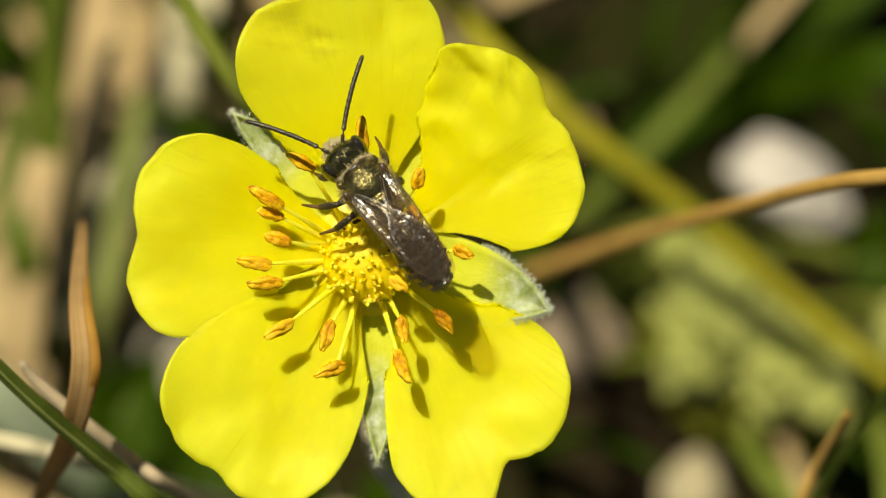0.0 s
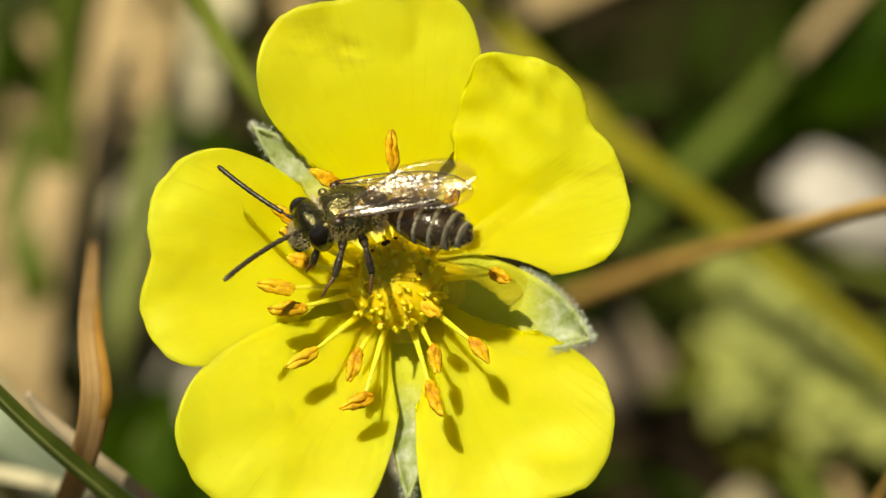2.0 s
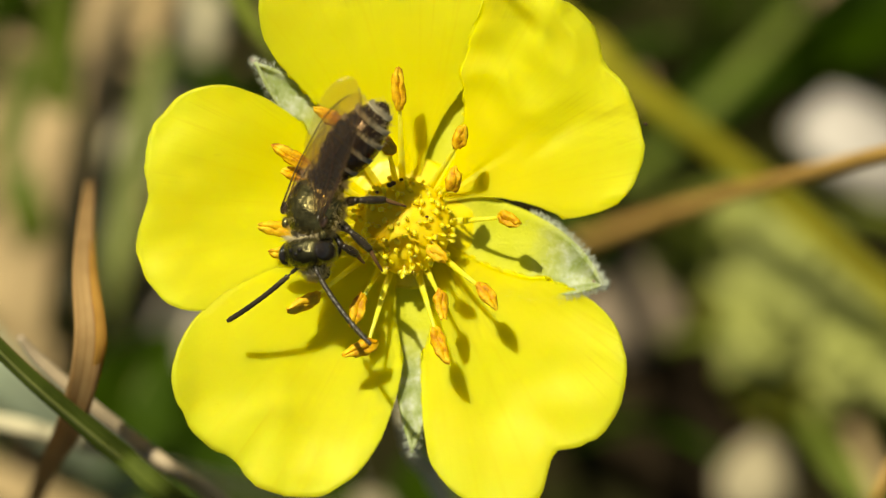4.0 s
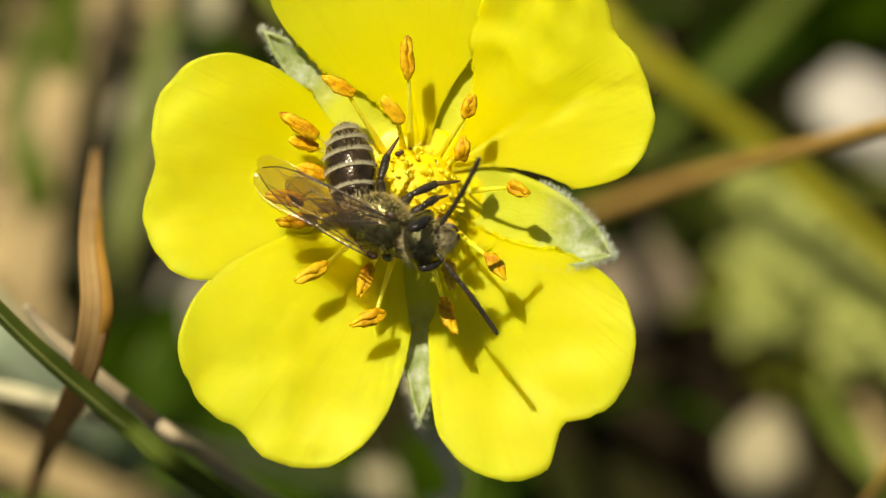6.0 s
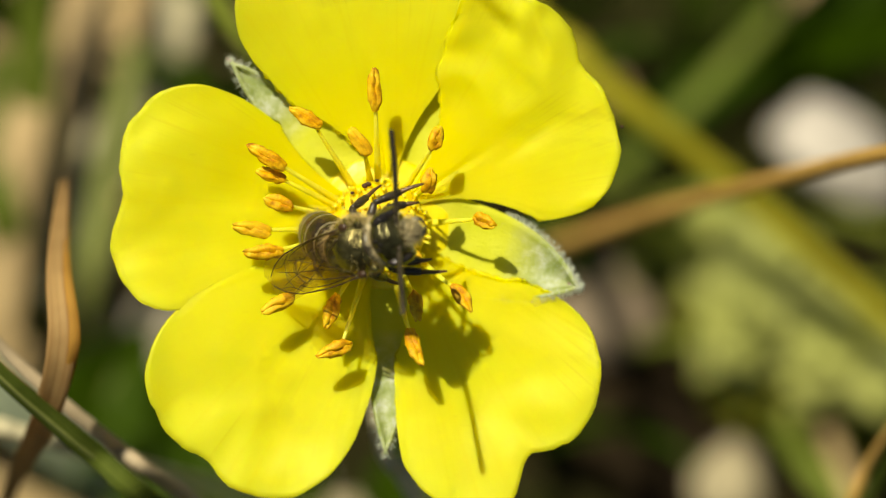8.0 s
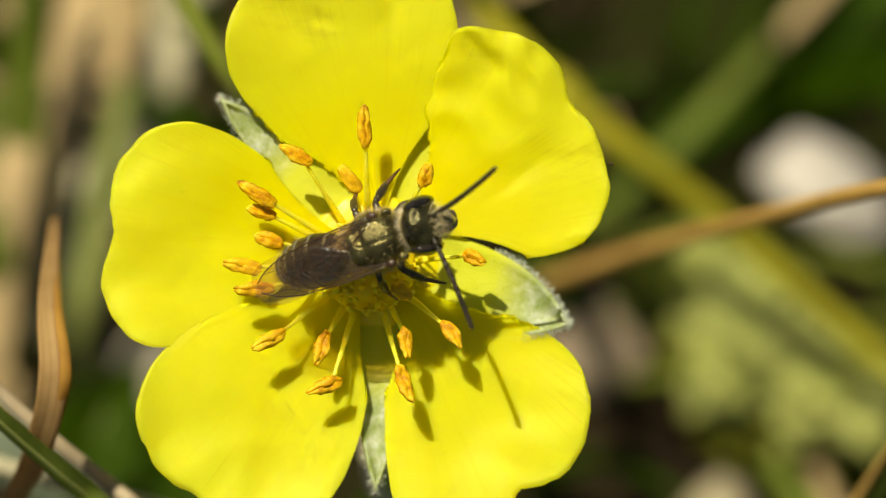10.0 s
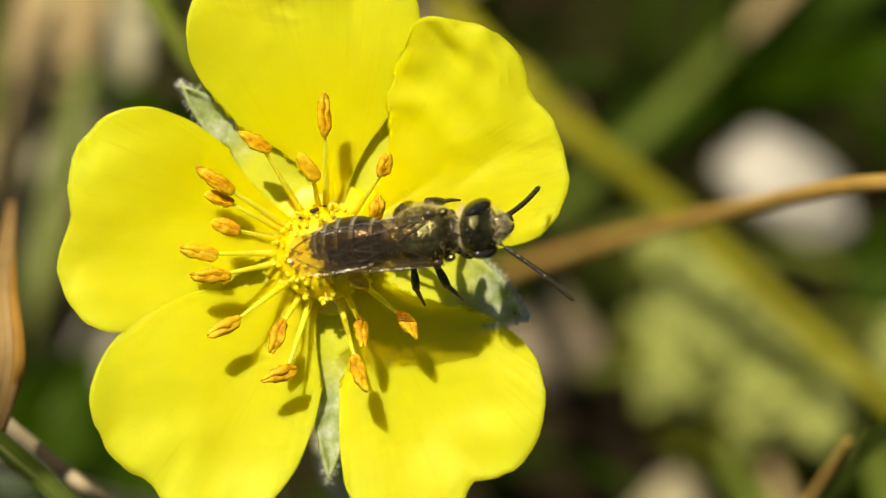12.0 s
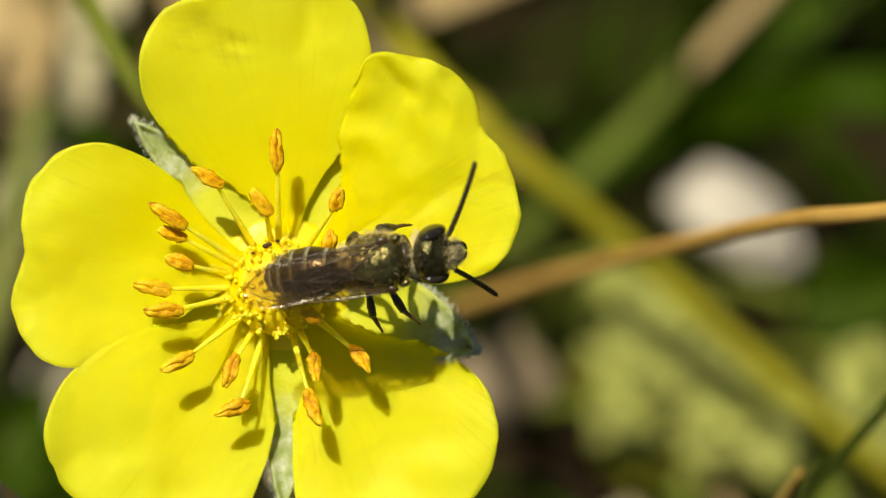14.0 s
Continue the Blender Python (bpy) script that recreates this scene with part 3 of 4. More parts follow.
# dark grains stuck to the styles' edge
for x, y, r in ((-1.73, 0.85, 0.07), (-1.20, 1.15, 0.11), (-1.05, 1.22, 0.10), (-0.70, 1.37, 0.07), (0.35, -0.2, 0.06)):
    part("speck", scaled(ellipsoid(r * 1.3, r, r, (x, y, 2.0 - 0.42 * ((x + 0.66) ** 2 + (y + 0.62) ** 2) ** 0.5), 2)), SPECK, flower, "tiny dark grain")

part("speck", scaled(ellipsoid(0.09, 0.07, 0.08, (9.62, 3.62, 0.62), 2)), SPECK, flower, "tiny dark grain")

# its stalk, down to the ground
part("pedicel", sweep([(0.0, 0.0, -0.0010), (0.0003, 0.0004, -0.010), (0.002, 0.012, -0.040), (0.003, 0.034, -0.0985)], [0.0016, 0.0013, 0.0014, 0.0017], n=24), STEM, flower, "slender green flower stalk")
part("calyx", scaled(ellipsoid(2.3, 2.3, 0.9, (-0.1, -0.2, -1.75), 3)), SEPAL, flower, "green cup of the flower")


# ---- the meadow behind and beside it ----
def blade(name, pts, widths, material, label, category="grass", flat=0.18, fold=0.25, n=28, ring=10, face=None, group="", rough=0.06, twist=0.0):
    """A blade, stalk or straw through points of the flower's space."""
    bm = sweep([L(*p) for p in pts], [w * MM for w in widths], n, ring, flat, fold, face or (FLOWER.to_3x3() @ Vector((0, 0, 1))), rough, twist)
    ob = part(name, bm, material)
    if name == "grass_blade" and flat < 0.2:
        # the keel along the blade's middle
        up = Vector((0, 0, 0.13 * max(widths) * fold + 0.06))
        part("midrib", sweep([L(*(Vector(p) + up)) for p in pts], [w * MM * 0.09 for w in widths], n, 6), PALE_GREEN, ob)
    return tagged(ob, label, category, group)


def g(x, y):
    """A point on the ground in the flower's space."""
    return (x, y, ground_z(y) - 1.5)


blade("green_stem", [(-15.5, 24, -23), (-12.3, 16.9, -24), (-9.7, 12.5, -25), (-6.4, 7.2, -26), (-1.0, 2.0, -38), g(6, -3)], [0.9, 0.95, 1.0, 1.0, 1.1, 1.2], STEM, "slim green grass stem leaning behind the flower", flat=0.9, fold=0)
olive = blade("olive_stem", [g(-4, 22), (3, 14.6, -62), (9.4, 7.6, -55), (16.8, 1.9, -57), (27.4, -7.1, -60), (36, -13.5, -64), g(46, -20)], [1.3, 1.35, 1.4, 1.35, 1.2, 1.1, 1.0], OLIVE_STEM, "thick olive-yellow runner stem above the soil", "stem", flat=0.9, fold=0)
part("stem_node", sweep([L(8.0, 9.0, -56.0), L(9.0, 8.0, -55.2), L(10.2, 6.9, -55.1)], [0.0017, 0.0022, 0.0017], 10, 12, rough=0.1), OLIVE_STEM, olive, "swollen stem joint")
blade("brown_stalk", [(33, 3.9, 2), (25.4, 3.0, -5), (21.7, 2.6, -12), (17.2, 1.4, -26), (12.5, -0.05, -40), (6, -2.3, -55), g(-4, -5)], [0.7, 0.78, 0.8, 0.8, 0.85, 0.9, 0.9], BROWN_STALK, "dry orange-brown stalk rising beside the flower", "stalk", flat=0.8, fold=0)
dry_leaf = blade("dry_leaf", [g(-23, -24), (-19.0, -15.6, -34), (-16.9, -11.8, -16), (-15.0, -8.8, -6), (-14.1, -5.5, -2.5), (-14.4, -2.2, -4.5), (-14.5, 1.4, -12)], [0.5, 0.6, 0.8, 1.2, 1.3, 0.95, 0.5], DRY_BROWN, "dry brown rolled leaf blade standing upright", "dry leaf", flat=0.45, fold=0.5, ring=14)
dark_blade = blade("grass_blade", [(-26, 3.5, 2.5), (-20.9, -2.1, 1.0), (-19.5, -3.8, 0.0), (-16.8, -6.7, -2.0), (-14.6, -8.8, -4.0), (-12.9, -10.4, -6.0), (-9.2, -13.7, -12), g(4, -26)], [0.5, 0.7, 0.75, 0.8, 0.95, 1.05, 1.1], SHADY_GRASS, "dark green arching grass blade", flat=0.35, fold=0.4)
# the dry leaf's sunlit right edge, added as a brighter orange strip
part("lit_edge", sweep([L(*p) for p in ((-14.55, -8.7, -5.6), (-13.55, -5.5, -2.0), (-13.95, -2.2, -4.1), (-14.3, 1.2, -11.7))], [w * MM for w in (0.5, 0.55, 0.45, 0.2)], 24, 10, 0.5, 0, (FLOWER.to_3x3() @ Vector((0.5, 0, 1))), 0.1), DRY_ORANGE, dry_leaf, "thin orange edge strip with sunlight in its colour")
# pale line added to stand for the dark blade's lit edge
part("midrib", sweep([L(*p) for p in ((-26, 3.4, 2.75), (-20.95, -2.2, 1.22), (-16.85, -6.8, -1.76), (-12.95, -10.5, -5.72), (-9.2, -13.8, -11.7))], [w * MM for w in (0.10, 0.16, 0.18, 0.22, 0.2)], 30, 8), PALE_GREEN, dark_blade, "pale line for the blade's lit edge")
blade("grey_twig", [(-17.3, -5.2, -6), (-16.4, -6.3, -6.5), (-14.1, -8.4, -7), (-12.0, -10.2, -9), (-9.4, -12.4, -13), g(2, -24)], [0.35, 0.6, 0.65, 0.65, 0.7, 0.7], TWIG, "pale grey dead grass stem", "dead grass", flat=0.7, fold=0)
blade("straw", [(-30, -7.5, -26), (-22.2, -8.8, -22), (-17.9, -9.6, -20), (-14.2, -10.7, -20), g(-2, -17)], [0.6, 0.7, 0.75, 0.75, 0.7], PALE_STRAW, "pale bleached straw lying across", "straw", flat=0.4)
blade("pale_leaf", [(-29.4, -1, -58), (-24.2, -5.5, -56), (-20.2, -9.3, -56), g(-8, -20)], [2.6, 3.0, 2.8, 2.0], MINT, "pale mint-green broad grass leaf", flat=0.1)
blade("straw", [(-14.2, 25, -72), (-15.0, 19.5, -70), (-15.8, 13.8, -68), (-17.0, 7.2, -68), (-19.6, -4.4, -69), g(-24, -20)], [1.8, 2.2, 2.5, 2.4, 2.2, 2.0], STRAW, "broad tan straw blade lying on the ground", "straw", flat=0.15)
blade("straw", [(-8.0, 23, -76), (-9.9, 16.9, -75), (-12.1, 9.5, -75), g(-15, 0)], [2.4, 2.8, 2.8, 2.4], PALE_STRAW, "broad bleached straw blade lying on the ground", "straw", flat=0.15)
blade("straw", [(-18, 8.5, -64), (-19.5, 2.9, -62), (-20.8, -5.6, -63), (-23.0, -15.3, -66), g(-25, -24)], [1.6, 2.4, 2.8, 2.8, 2.4], STRAW, "broad tan straw blade lying on the ground", "straw", flat=0.15)
blade("straw", [g(-8, 6.5), (3.8, 13.2, -75), (10.8, 16.2, -72), (18.8, 19.0, -70), g(34, 26)], [1.8, 2.0, 2.1, 2.0, 1.8], STRAW, "broad tan straw blade lying on the ground", "straw", flat=0.15)
blade("grass_blade", [(-17.7, 17, -60), (-18.7, 10.3, -62), (-18.6, 3.8, -63), (-19.6, -2.1, -66), g(-22, -12)], [1.2, 1.8, 2.0, 1.8, 1.6], GRASS, "green grass blade among straw", flat=0.15)
blade("grass_blade", [(-20.8, 24, -57), (-22.6, 16, -59), (-24.6, 8, -61), g(-28, -2)], [1.5, 2.2, 2.2, 1.8], GRASS, "olive green grass blade leaning over straw", flat=0.12)
blade("grass_blade", [(-20.4, 8.5, -64), (-20.9, 3.0, -62), (-19.6, -2.4, -63), g(-18.5, -10)], [1.2, 2.0, 2.0, 1.4], GRASS, "green grass blade among straw", flat=0.12)
blade("straw", [(-12.4, 8, -74), (-15.6, 3.0, -74), (-18.6, -2.5, -73), g(-21, -9)], [2.2, 3.0, 3.0, 2.4], PALE_STRAW, "broad bleached straw blade lying on the ground", "straw", flat=0.15)
blade("straw", [(-15, -11, -68), (-19.5, -13.6, -67), (-24, -15.5, -66), g(-30, -17)], [1.6, 2.4, 2.4, 1.8], STRAW, "broad tan straw blade lying on the ground", "straw", flat=0.15)
blade("straw", [(-16.6, -4.5, -71), (-17.8, -9, -71), (-18.8, -14.5, -70), g(-20, -22)], [2.0, 3.2, 3.4, 2.6], STRAW, "broad tan straw blade lying on the ground", "straw", flat=0.12)
blade("straw", [(-30, -9.5, -58), (-24, -12.5, -57), (-19.5, -14.6, -57), (-15, -16.8, -59), g(-8, -21)], [1.4, 1.8, 2.0, 1.8, 1.5], STRAW, "broad tan straw blade lying over others", "straw", flat=0.15)
blade("straw", [g(22, -9), (23.4, -13.5, -62), (24.2, -18, -58), g(25, -28)], [0.7, 0.9, 0.9, 0.8], STRAW, "thin tan straw over dark soil", "straw", flat=0.4)
blade("grass_blade", [g(19, -8), (21.5, -13, -64), (26, -17.5, -60), (32, -21, -58)], [0.9, 1.3, 1.2, 0.6], BLADE_OLIVE, "olive green grass blade low over the soil", flat=0.15)
blade("grass_blade", [g(27, -7), (28.2, -11.8, -60), (28.0, -17.5, -55), (27, -24, -52)], [0.9, 1.3, 1.2, 0.6], BLADE_OLIVE, "olive green grass blade low over the soil", flat=0.15)
blade("straw", [g(-19.5, 18), (-20.8, 12, -83.5), (-21.8, 4, -79.8), (-22.6, -4, -76), g(-23.5, -12)], [2.0, 3.0, 3.4, 3.4, 2.4], STRAW, "wide weathered straw blade flat on the ground", "straw", flat=0.08, rough=0.12)
blade("straw", [g(-13.5, 18), (-15.2, 11, -83), (-17.4, 3, -79.4), (-18.6, -3, -76.6), g(-20.0, -10)], [2.0, 2.6, 3.0, 3.0, 2.0], STRAW, "wide weathered straw blade flat on the ground", "straw", flat=0.08, rough=0.12)
blade("pale_stalk", [(-13.6, 9, -68), (-14.5, 4.5, -67), (-15.4, 0.0, -67), (-16.3, -4.2, -68), g(-18, -12)], [1.0, 1.3, 1.5, 1.4, 1.2], PALE_GREEN, "pale green flat grass stalk among straw", flat=0.2)
blade("grass_blade", [(-21, 24, -58), (-22, 17, -62), (-24, 9, -66), g(-27, 0)], [1.4, 1.8, 1.8, 1.6], PALE_GREEN, "pale green grass blade leaning over straw", flat=0.15)
blade("straw", [g(-9, 24), (-4.4, 18.7, -76), (-0.5, 15.4, -78), g(6, 9)], [2.4, 2.6, 2.6, 2.2], PALE_STRAW, "bleached straw blade on the ground", "straw", flat=0.15)
green_blade = blade("grass_blade", [g(6, -3), (13.4, 3.4, -76.5), (17.5, 7.4, -76.5), (24.1, 14.3, -77), (31.6, 22.2, -78)], [1.0, 1.05, 1.1, 1.0, 0.75], BLADE_OLIVE, "broad green grass blade with a dry tan tip", flat=0.14)
part("dry_tip", sweep([L(*p) for p in ((20.6, 10.6, -75.6), (22.4, 12.5, -75.3), (26.0, 16.4, -75.3), (31.6, 22.3, -76.0))], [w * MM for w in (0.3, 0.95, 1.05, 0.8)], 20, 10, 0.2, 0.25, FLOWER.to_3x3() @ Vector((0, 0, 1))), STRAW, green_blade, "dry tan end of the blade")
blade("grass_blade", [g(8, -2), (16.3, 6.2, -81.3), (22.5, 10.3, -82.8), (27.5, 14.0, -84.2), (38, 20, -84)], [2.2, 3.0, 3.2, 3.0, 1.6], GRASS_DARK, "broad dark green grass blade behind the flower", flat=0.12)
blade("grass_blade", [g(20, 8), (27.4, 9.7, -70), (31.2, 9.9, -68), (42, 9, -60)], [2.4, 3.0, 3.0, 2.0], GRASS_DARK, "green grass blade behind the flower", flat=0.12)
blade("grass_blade", [g(13, -31), (19.6, -17.4, -30), (21.8, -12.9, -24), (24.0, -9.0, -18), (29, -2, -8)], [0.8, 0.8, 0.7, 0.6, 0.5], SHADY_GRASS, "dark green grass blade with shade in its colour", flat=0.3, fold=0.4)
blade("brown_twig", [g(13, -28), (19.5, -15.8, -26), (21.5, -11.4, -20), (22.9, -8.6, -16)], [0.5, 0.5, 0.45, 0.3], BROWN_STALK, "thin dry brown stalk beside a grass blade", "stalk", flat=0.8, fold=0)
blade("dry_curl", [g(-1, 0), (-0.6, -9.6, -22), (0.4, -11.8, -21), (1.2, -13.4, -22), (0.8, -14.6, -23), (0.0, -14.4, -24)], [0.8, 0.8, 0.9, 0.8, 0.6, 0.3], PALE_STRAW, "curled pale brown dead leaf tip", "dead leaf", flat=0.25)


def leaflet(x, y, z, length, width, turn, tilt, material, label, teeth=7, seed=1, stalk=True):
    """A toothed cinquefoil leaflet, cupped along its midrib, on a short stalk down to the ground."""
    bm = bmesh.new()
    nu, nv = 30, 17
    m = FLOWER @ Matrix.Translation(Vector((x, y, z)) * MM) @ pose(0, 0, 0, tilt, 0, turn)
    grid = []
    for i in range(nu):
        u = i / (nu - 1)
        tooth = 1 + 0.26 * (1 - abs(((u * teeth) % 1) * 2 - 1)) * min(1, u * 4)
        half = width / 2 * math.sin(math.pi * min(1, u ** 0.75 * 0.97 + 0.02)) ** 0.8 * tooth
        row = []
        for j in range(nv):
            s = j / (nv - 1) * 2 - 1
            px, py = (u - 0.5) * length, s * half
            pz = 0.22 * width * abs(s) ** 1.5 - 0.10 * length * (u - 0.5) ** 2 * 4 + 0.3 * math.sin(u * teeth * 6.28 + abs(s) * 4) * abs(s) * 0.3
            pz += 0.5 * noise.noise((px * 0.3, py * 0.3, seed))
            row.append(bm.verts.new(m @ (Vector((px, py, pz)) * MM)))
        grid.append(row)
    for i in range(nu - 1):
        for j in range(nv - 1):
            bm.faces.new((grid[i][j], grid[i][j + 1], grid[i + 1][j + 1], grid[i + 1][j]))
    bmesh.ops.remove_doubles(bm, verts=bm.verts, dist=1e-7)
    ob = tagged(part("leaf", bm, material), label, "leaf", "leaves near the soil")
    so = ob.modifiers.new("thickness", "SOLIDIFY")
    so.thickness = 0.0003
    rib = [m @ (Vector(((u - 0.5) * length, 0, -0.10 * length * (u - 0.5) ** 2 * 4 + 0.12 + 0.5 * noise.noise(((u - 0.5) * length * 0.3, 0, seed)))) * MM) for u in (0.02, 0.25, 0.5, 0.75, 0.97)]
    part("midrib", sweep(rib, [0.0005, 0.0004, 0.0002], n=14, ring=6), PALE_GREEN, ob)
    if stalk:
        a = m @ (Vector((-0.48 * length, 0, -0.3)) * MM)
        b = Vector((a.x * 1.0 - 0.004, a.y + 0.004, -0.002))
        bm = sweep([a, a.lerp(b, 0.5) + Vector((0, 0, 0.001)), b], [0.0009, 0.0009, 0.001], n=10, ring=8)
        part("leaf_stalk", bm, STEM, ob)
    return ob


def sunlit_leaves():
    """Small toothed leaflets crowded below the olive stem, thinning out towards the dark soil."""
    rng = random.Random(31)
    for i in range(34):
        f = (i + 0.5) / 34
        off = rng.uniform(0, 1) ** 1.3 * 4.2
        x = 17.9 + 8.9 * f - 0.62 * off + rng.uniform(-1.1, 1.1)
        y = -0.9 - 6.7 * f - 0.78 * off + rng.uniform(-1.0, 1.0)
        leaflet(x, y, rng.uniform(-69, -64.5), rng.uniform(3.6, 6.8), rng.uniform(2.2, 4.4), -45 + rng.uniform(-65, 65), rng.uniform(-18, 20), LEAF_LIGHT, "pale yellow-green toothed leaflet, sunlight in its colour", teeth=5, seed=40 + i)
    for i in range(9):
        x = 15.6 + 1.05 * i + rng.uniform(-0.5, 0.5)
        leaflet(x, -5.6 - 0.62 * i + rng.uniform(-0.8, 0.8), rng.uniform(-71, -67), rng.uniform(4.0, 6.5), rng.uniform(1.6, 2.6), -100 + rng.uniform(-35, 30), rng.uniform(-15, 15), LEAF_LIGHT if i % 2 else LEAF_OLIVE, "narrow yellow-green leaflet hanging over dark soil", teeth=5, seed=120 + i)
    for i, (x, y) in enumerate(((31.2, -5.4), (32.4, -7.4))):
        leaflet(x, y, -69, 5.5, 4.0, -30 - 25 * i, 4, LEAF_LIGHT, "pale yellow-green toothed leaflet, sunlight in its colour", teeth=5, seed=80 + i)


sunlit_leaves()
leaflet(24.4, -8.6, -69, 9, 6, -40, 4, LEAF_OLIVE, "olive green leaf close to the soil, shade in its colour", seed=25)
leaflet(20.6, -8.2, -71, 11, 7, -40, 0, LEAF_OLIVE, "olive green leaf close to the soil, shade in its colour", seed=24)
leaflet(-20, -18.6, -52, 12, 6, 6, 15, LEAF_GREEN, "bright green leaf low beside the flower", seed=9)
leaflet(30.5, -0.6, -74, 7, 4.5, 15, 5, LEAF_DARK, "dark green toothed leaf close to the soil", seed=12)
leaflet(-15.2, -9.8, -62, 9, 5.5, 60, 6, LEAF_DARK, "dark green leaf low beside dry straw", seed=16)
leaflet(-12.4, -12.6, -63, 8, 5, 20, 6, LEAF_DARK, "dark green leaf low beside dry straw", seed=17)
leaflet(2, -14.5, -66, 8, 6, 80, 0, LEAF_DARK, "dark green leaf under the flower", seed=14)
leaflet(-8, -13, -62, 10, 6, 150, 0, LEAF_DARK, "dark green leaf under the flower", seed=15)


def pebble(x, y, rx, ry, rz, turn, material, label, seed):
    def shape(p):
        return p * (1 + 0.22 * noise.noise(p * 1.3 + Vector((seed, 0, 0))) + 0.07 * noise.noise(p * 3.5 + Vector((0, seed, 0))))
    c = L(x, y, ground_z(y))
    bm = ellipsoid(rx * MM, ry * MM, rz * MM, (0, 0, 0), 4, shape)
    bmesh.ops.transform(bm, matrix=Matrix.Translation((c.x, c.y, rz * MM * 0.55)) @ pose(0, 0, 0, 0, 0, turn), verts=bm.verts)
    return tagged(part("pebble", bm, material), label, "stone", "pebbles on the soil")


pebble(24.4, 2.7, 2.5, 3.9, 2.0, 56, STONE_PINK, "pinkish white pebble on the soil", 1)
pebble(17.9, -15.1, 1.9, 2.5, 1.8, -15, STONE_CREAM, "cream white pebble on the dark soil", 2)
pebble(-2.6, -17.2, 2.2, 1.8, 1.5, 10, STONE_CREAM, "pale grey pebble under the flower", 3)
pebble(-5.6, -15.6, 2.4, 1.6, 1.3, 35, STONE_GREY, "grey pebble under the flower", 4)
pebble(-13.0, -6.9, 2.6, 2.2, 1.6, 0, STONE_GREY, "pinkish grey pebble beside straw", 5)
pebble(-23.0, 18.4, 3.4, 3.2, 2.2, 0, STONE_PINK, "pale grey pebble beside straw", 6)
pebble(12.0, -5.6, 3.6, 2.8, 1.6, 40, STONE_BROWN, "brownish grey pebble on the soil", 7)
pebble(12, 18, 2.4, 2.0, 1.4, 10, STONE_GREY, "brownish grey pebble in the shade", 8)


BARE = [(o.matrix_world @ Vector(o.bound_box[0]) + o.matrix_world @ Vector(o.bound_box[6])).xy / 2 for o in scene.objects if o.name.startswith("pebble")]


def litter():
    """Short grass and straw bits strewn over the soil, beyond counting."""
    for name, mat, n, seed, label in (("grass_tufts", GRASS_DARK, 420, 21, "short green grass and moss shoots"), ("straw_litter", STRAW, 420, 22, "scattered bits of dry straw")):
        rng = random.Random(seed)
        bm = bmesh.new()
        uvl = bm.loops.layers.uv.new("UVMap")
        for _ in range(n):
            x, y = rng.gauss(0.004, 0.030), rng.gauss(0.038, 0.026)
            if any((x - px) ** 2 + (y - py) ** 2 < 0.0075 ** 2 for px, py in BARE):
                continue
            if mat is STRAW and x > -0.004 and rng.random() < 0.9:
                continue
            if mat is GRASS_DARK and x > 0.002 and y < 0.031 and rng.random() < 0.8:
                continue
            a = rng.uniform(0, 6.283)
            h = rng.uniform(0.004, 0.013) if mat is GRASS_DARK else 0.0008
            ln = rng.uniform(0.004, 0.012)
            w = rng.uniform(0.0006, 0.0016)
            c, s = math.cos(a), math.sin(a)
            pts = []
            for k in range(5):
                f = k / 4
                p = Vector((x + c * ln * f, y + s * ln * f, h * math.sin(f * 1.9) - 0.0012 * (1 - f)))
                ww = w * (1 - 0.85 * f) if mat is GRASS_DARK else w
                pts.append((bm.verts.new(p + Vector((-s, c, 0.15)) * ww), bm.verts.new(p + Vector((0, 0, -0.0003))), bm.verts.new(p - Vector((-s, c, -0.15)) * ww)))
            for k in range(4):
                for q in (0, 1):
                    f = bm.faces.new((pts[k][q], pts[k][q + 1], pts[k + 1][q + 1], pts[k + 1][q]))
                    for lp, uv in zip(f.loops, ((q / 2, k / 4), ((q + 1) / 2, k / 4), ((q + 1) / 2, k / 4 + .25), (q / 2, k / 4 + .25))):
                        lp[uvl].uv = uv
        tagged(part(name, bm, mat), label, "grass" if mat is GRASS_DARK else "straw", kind="stuff")


litter()


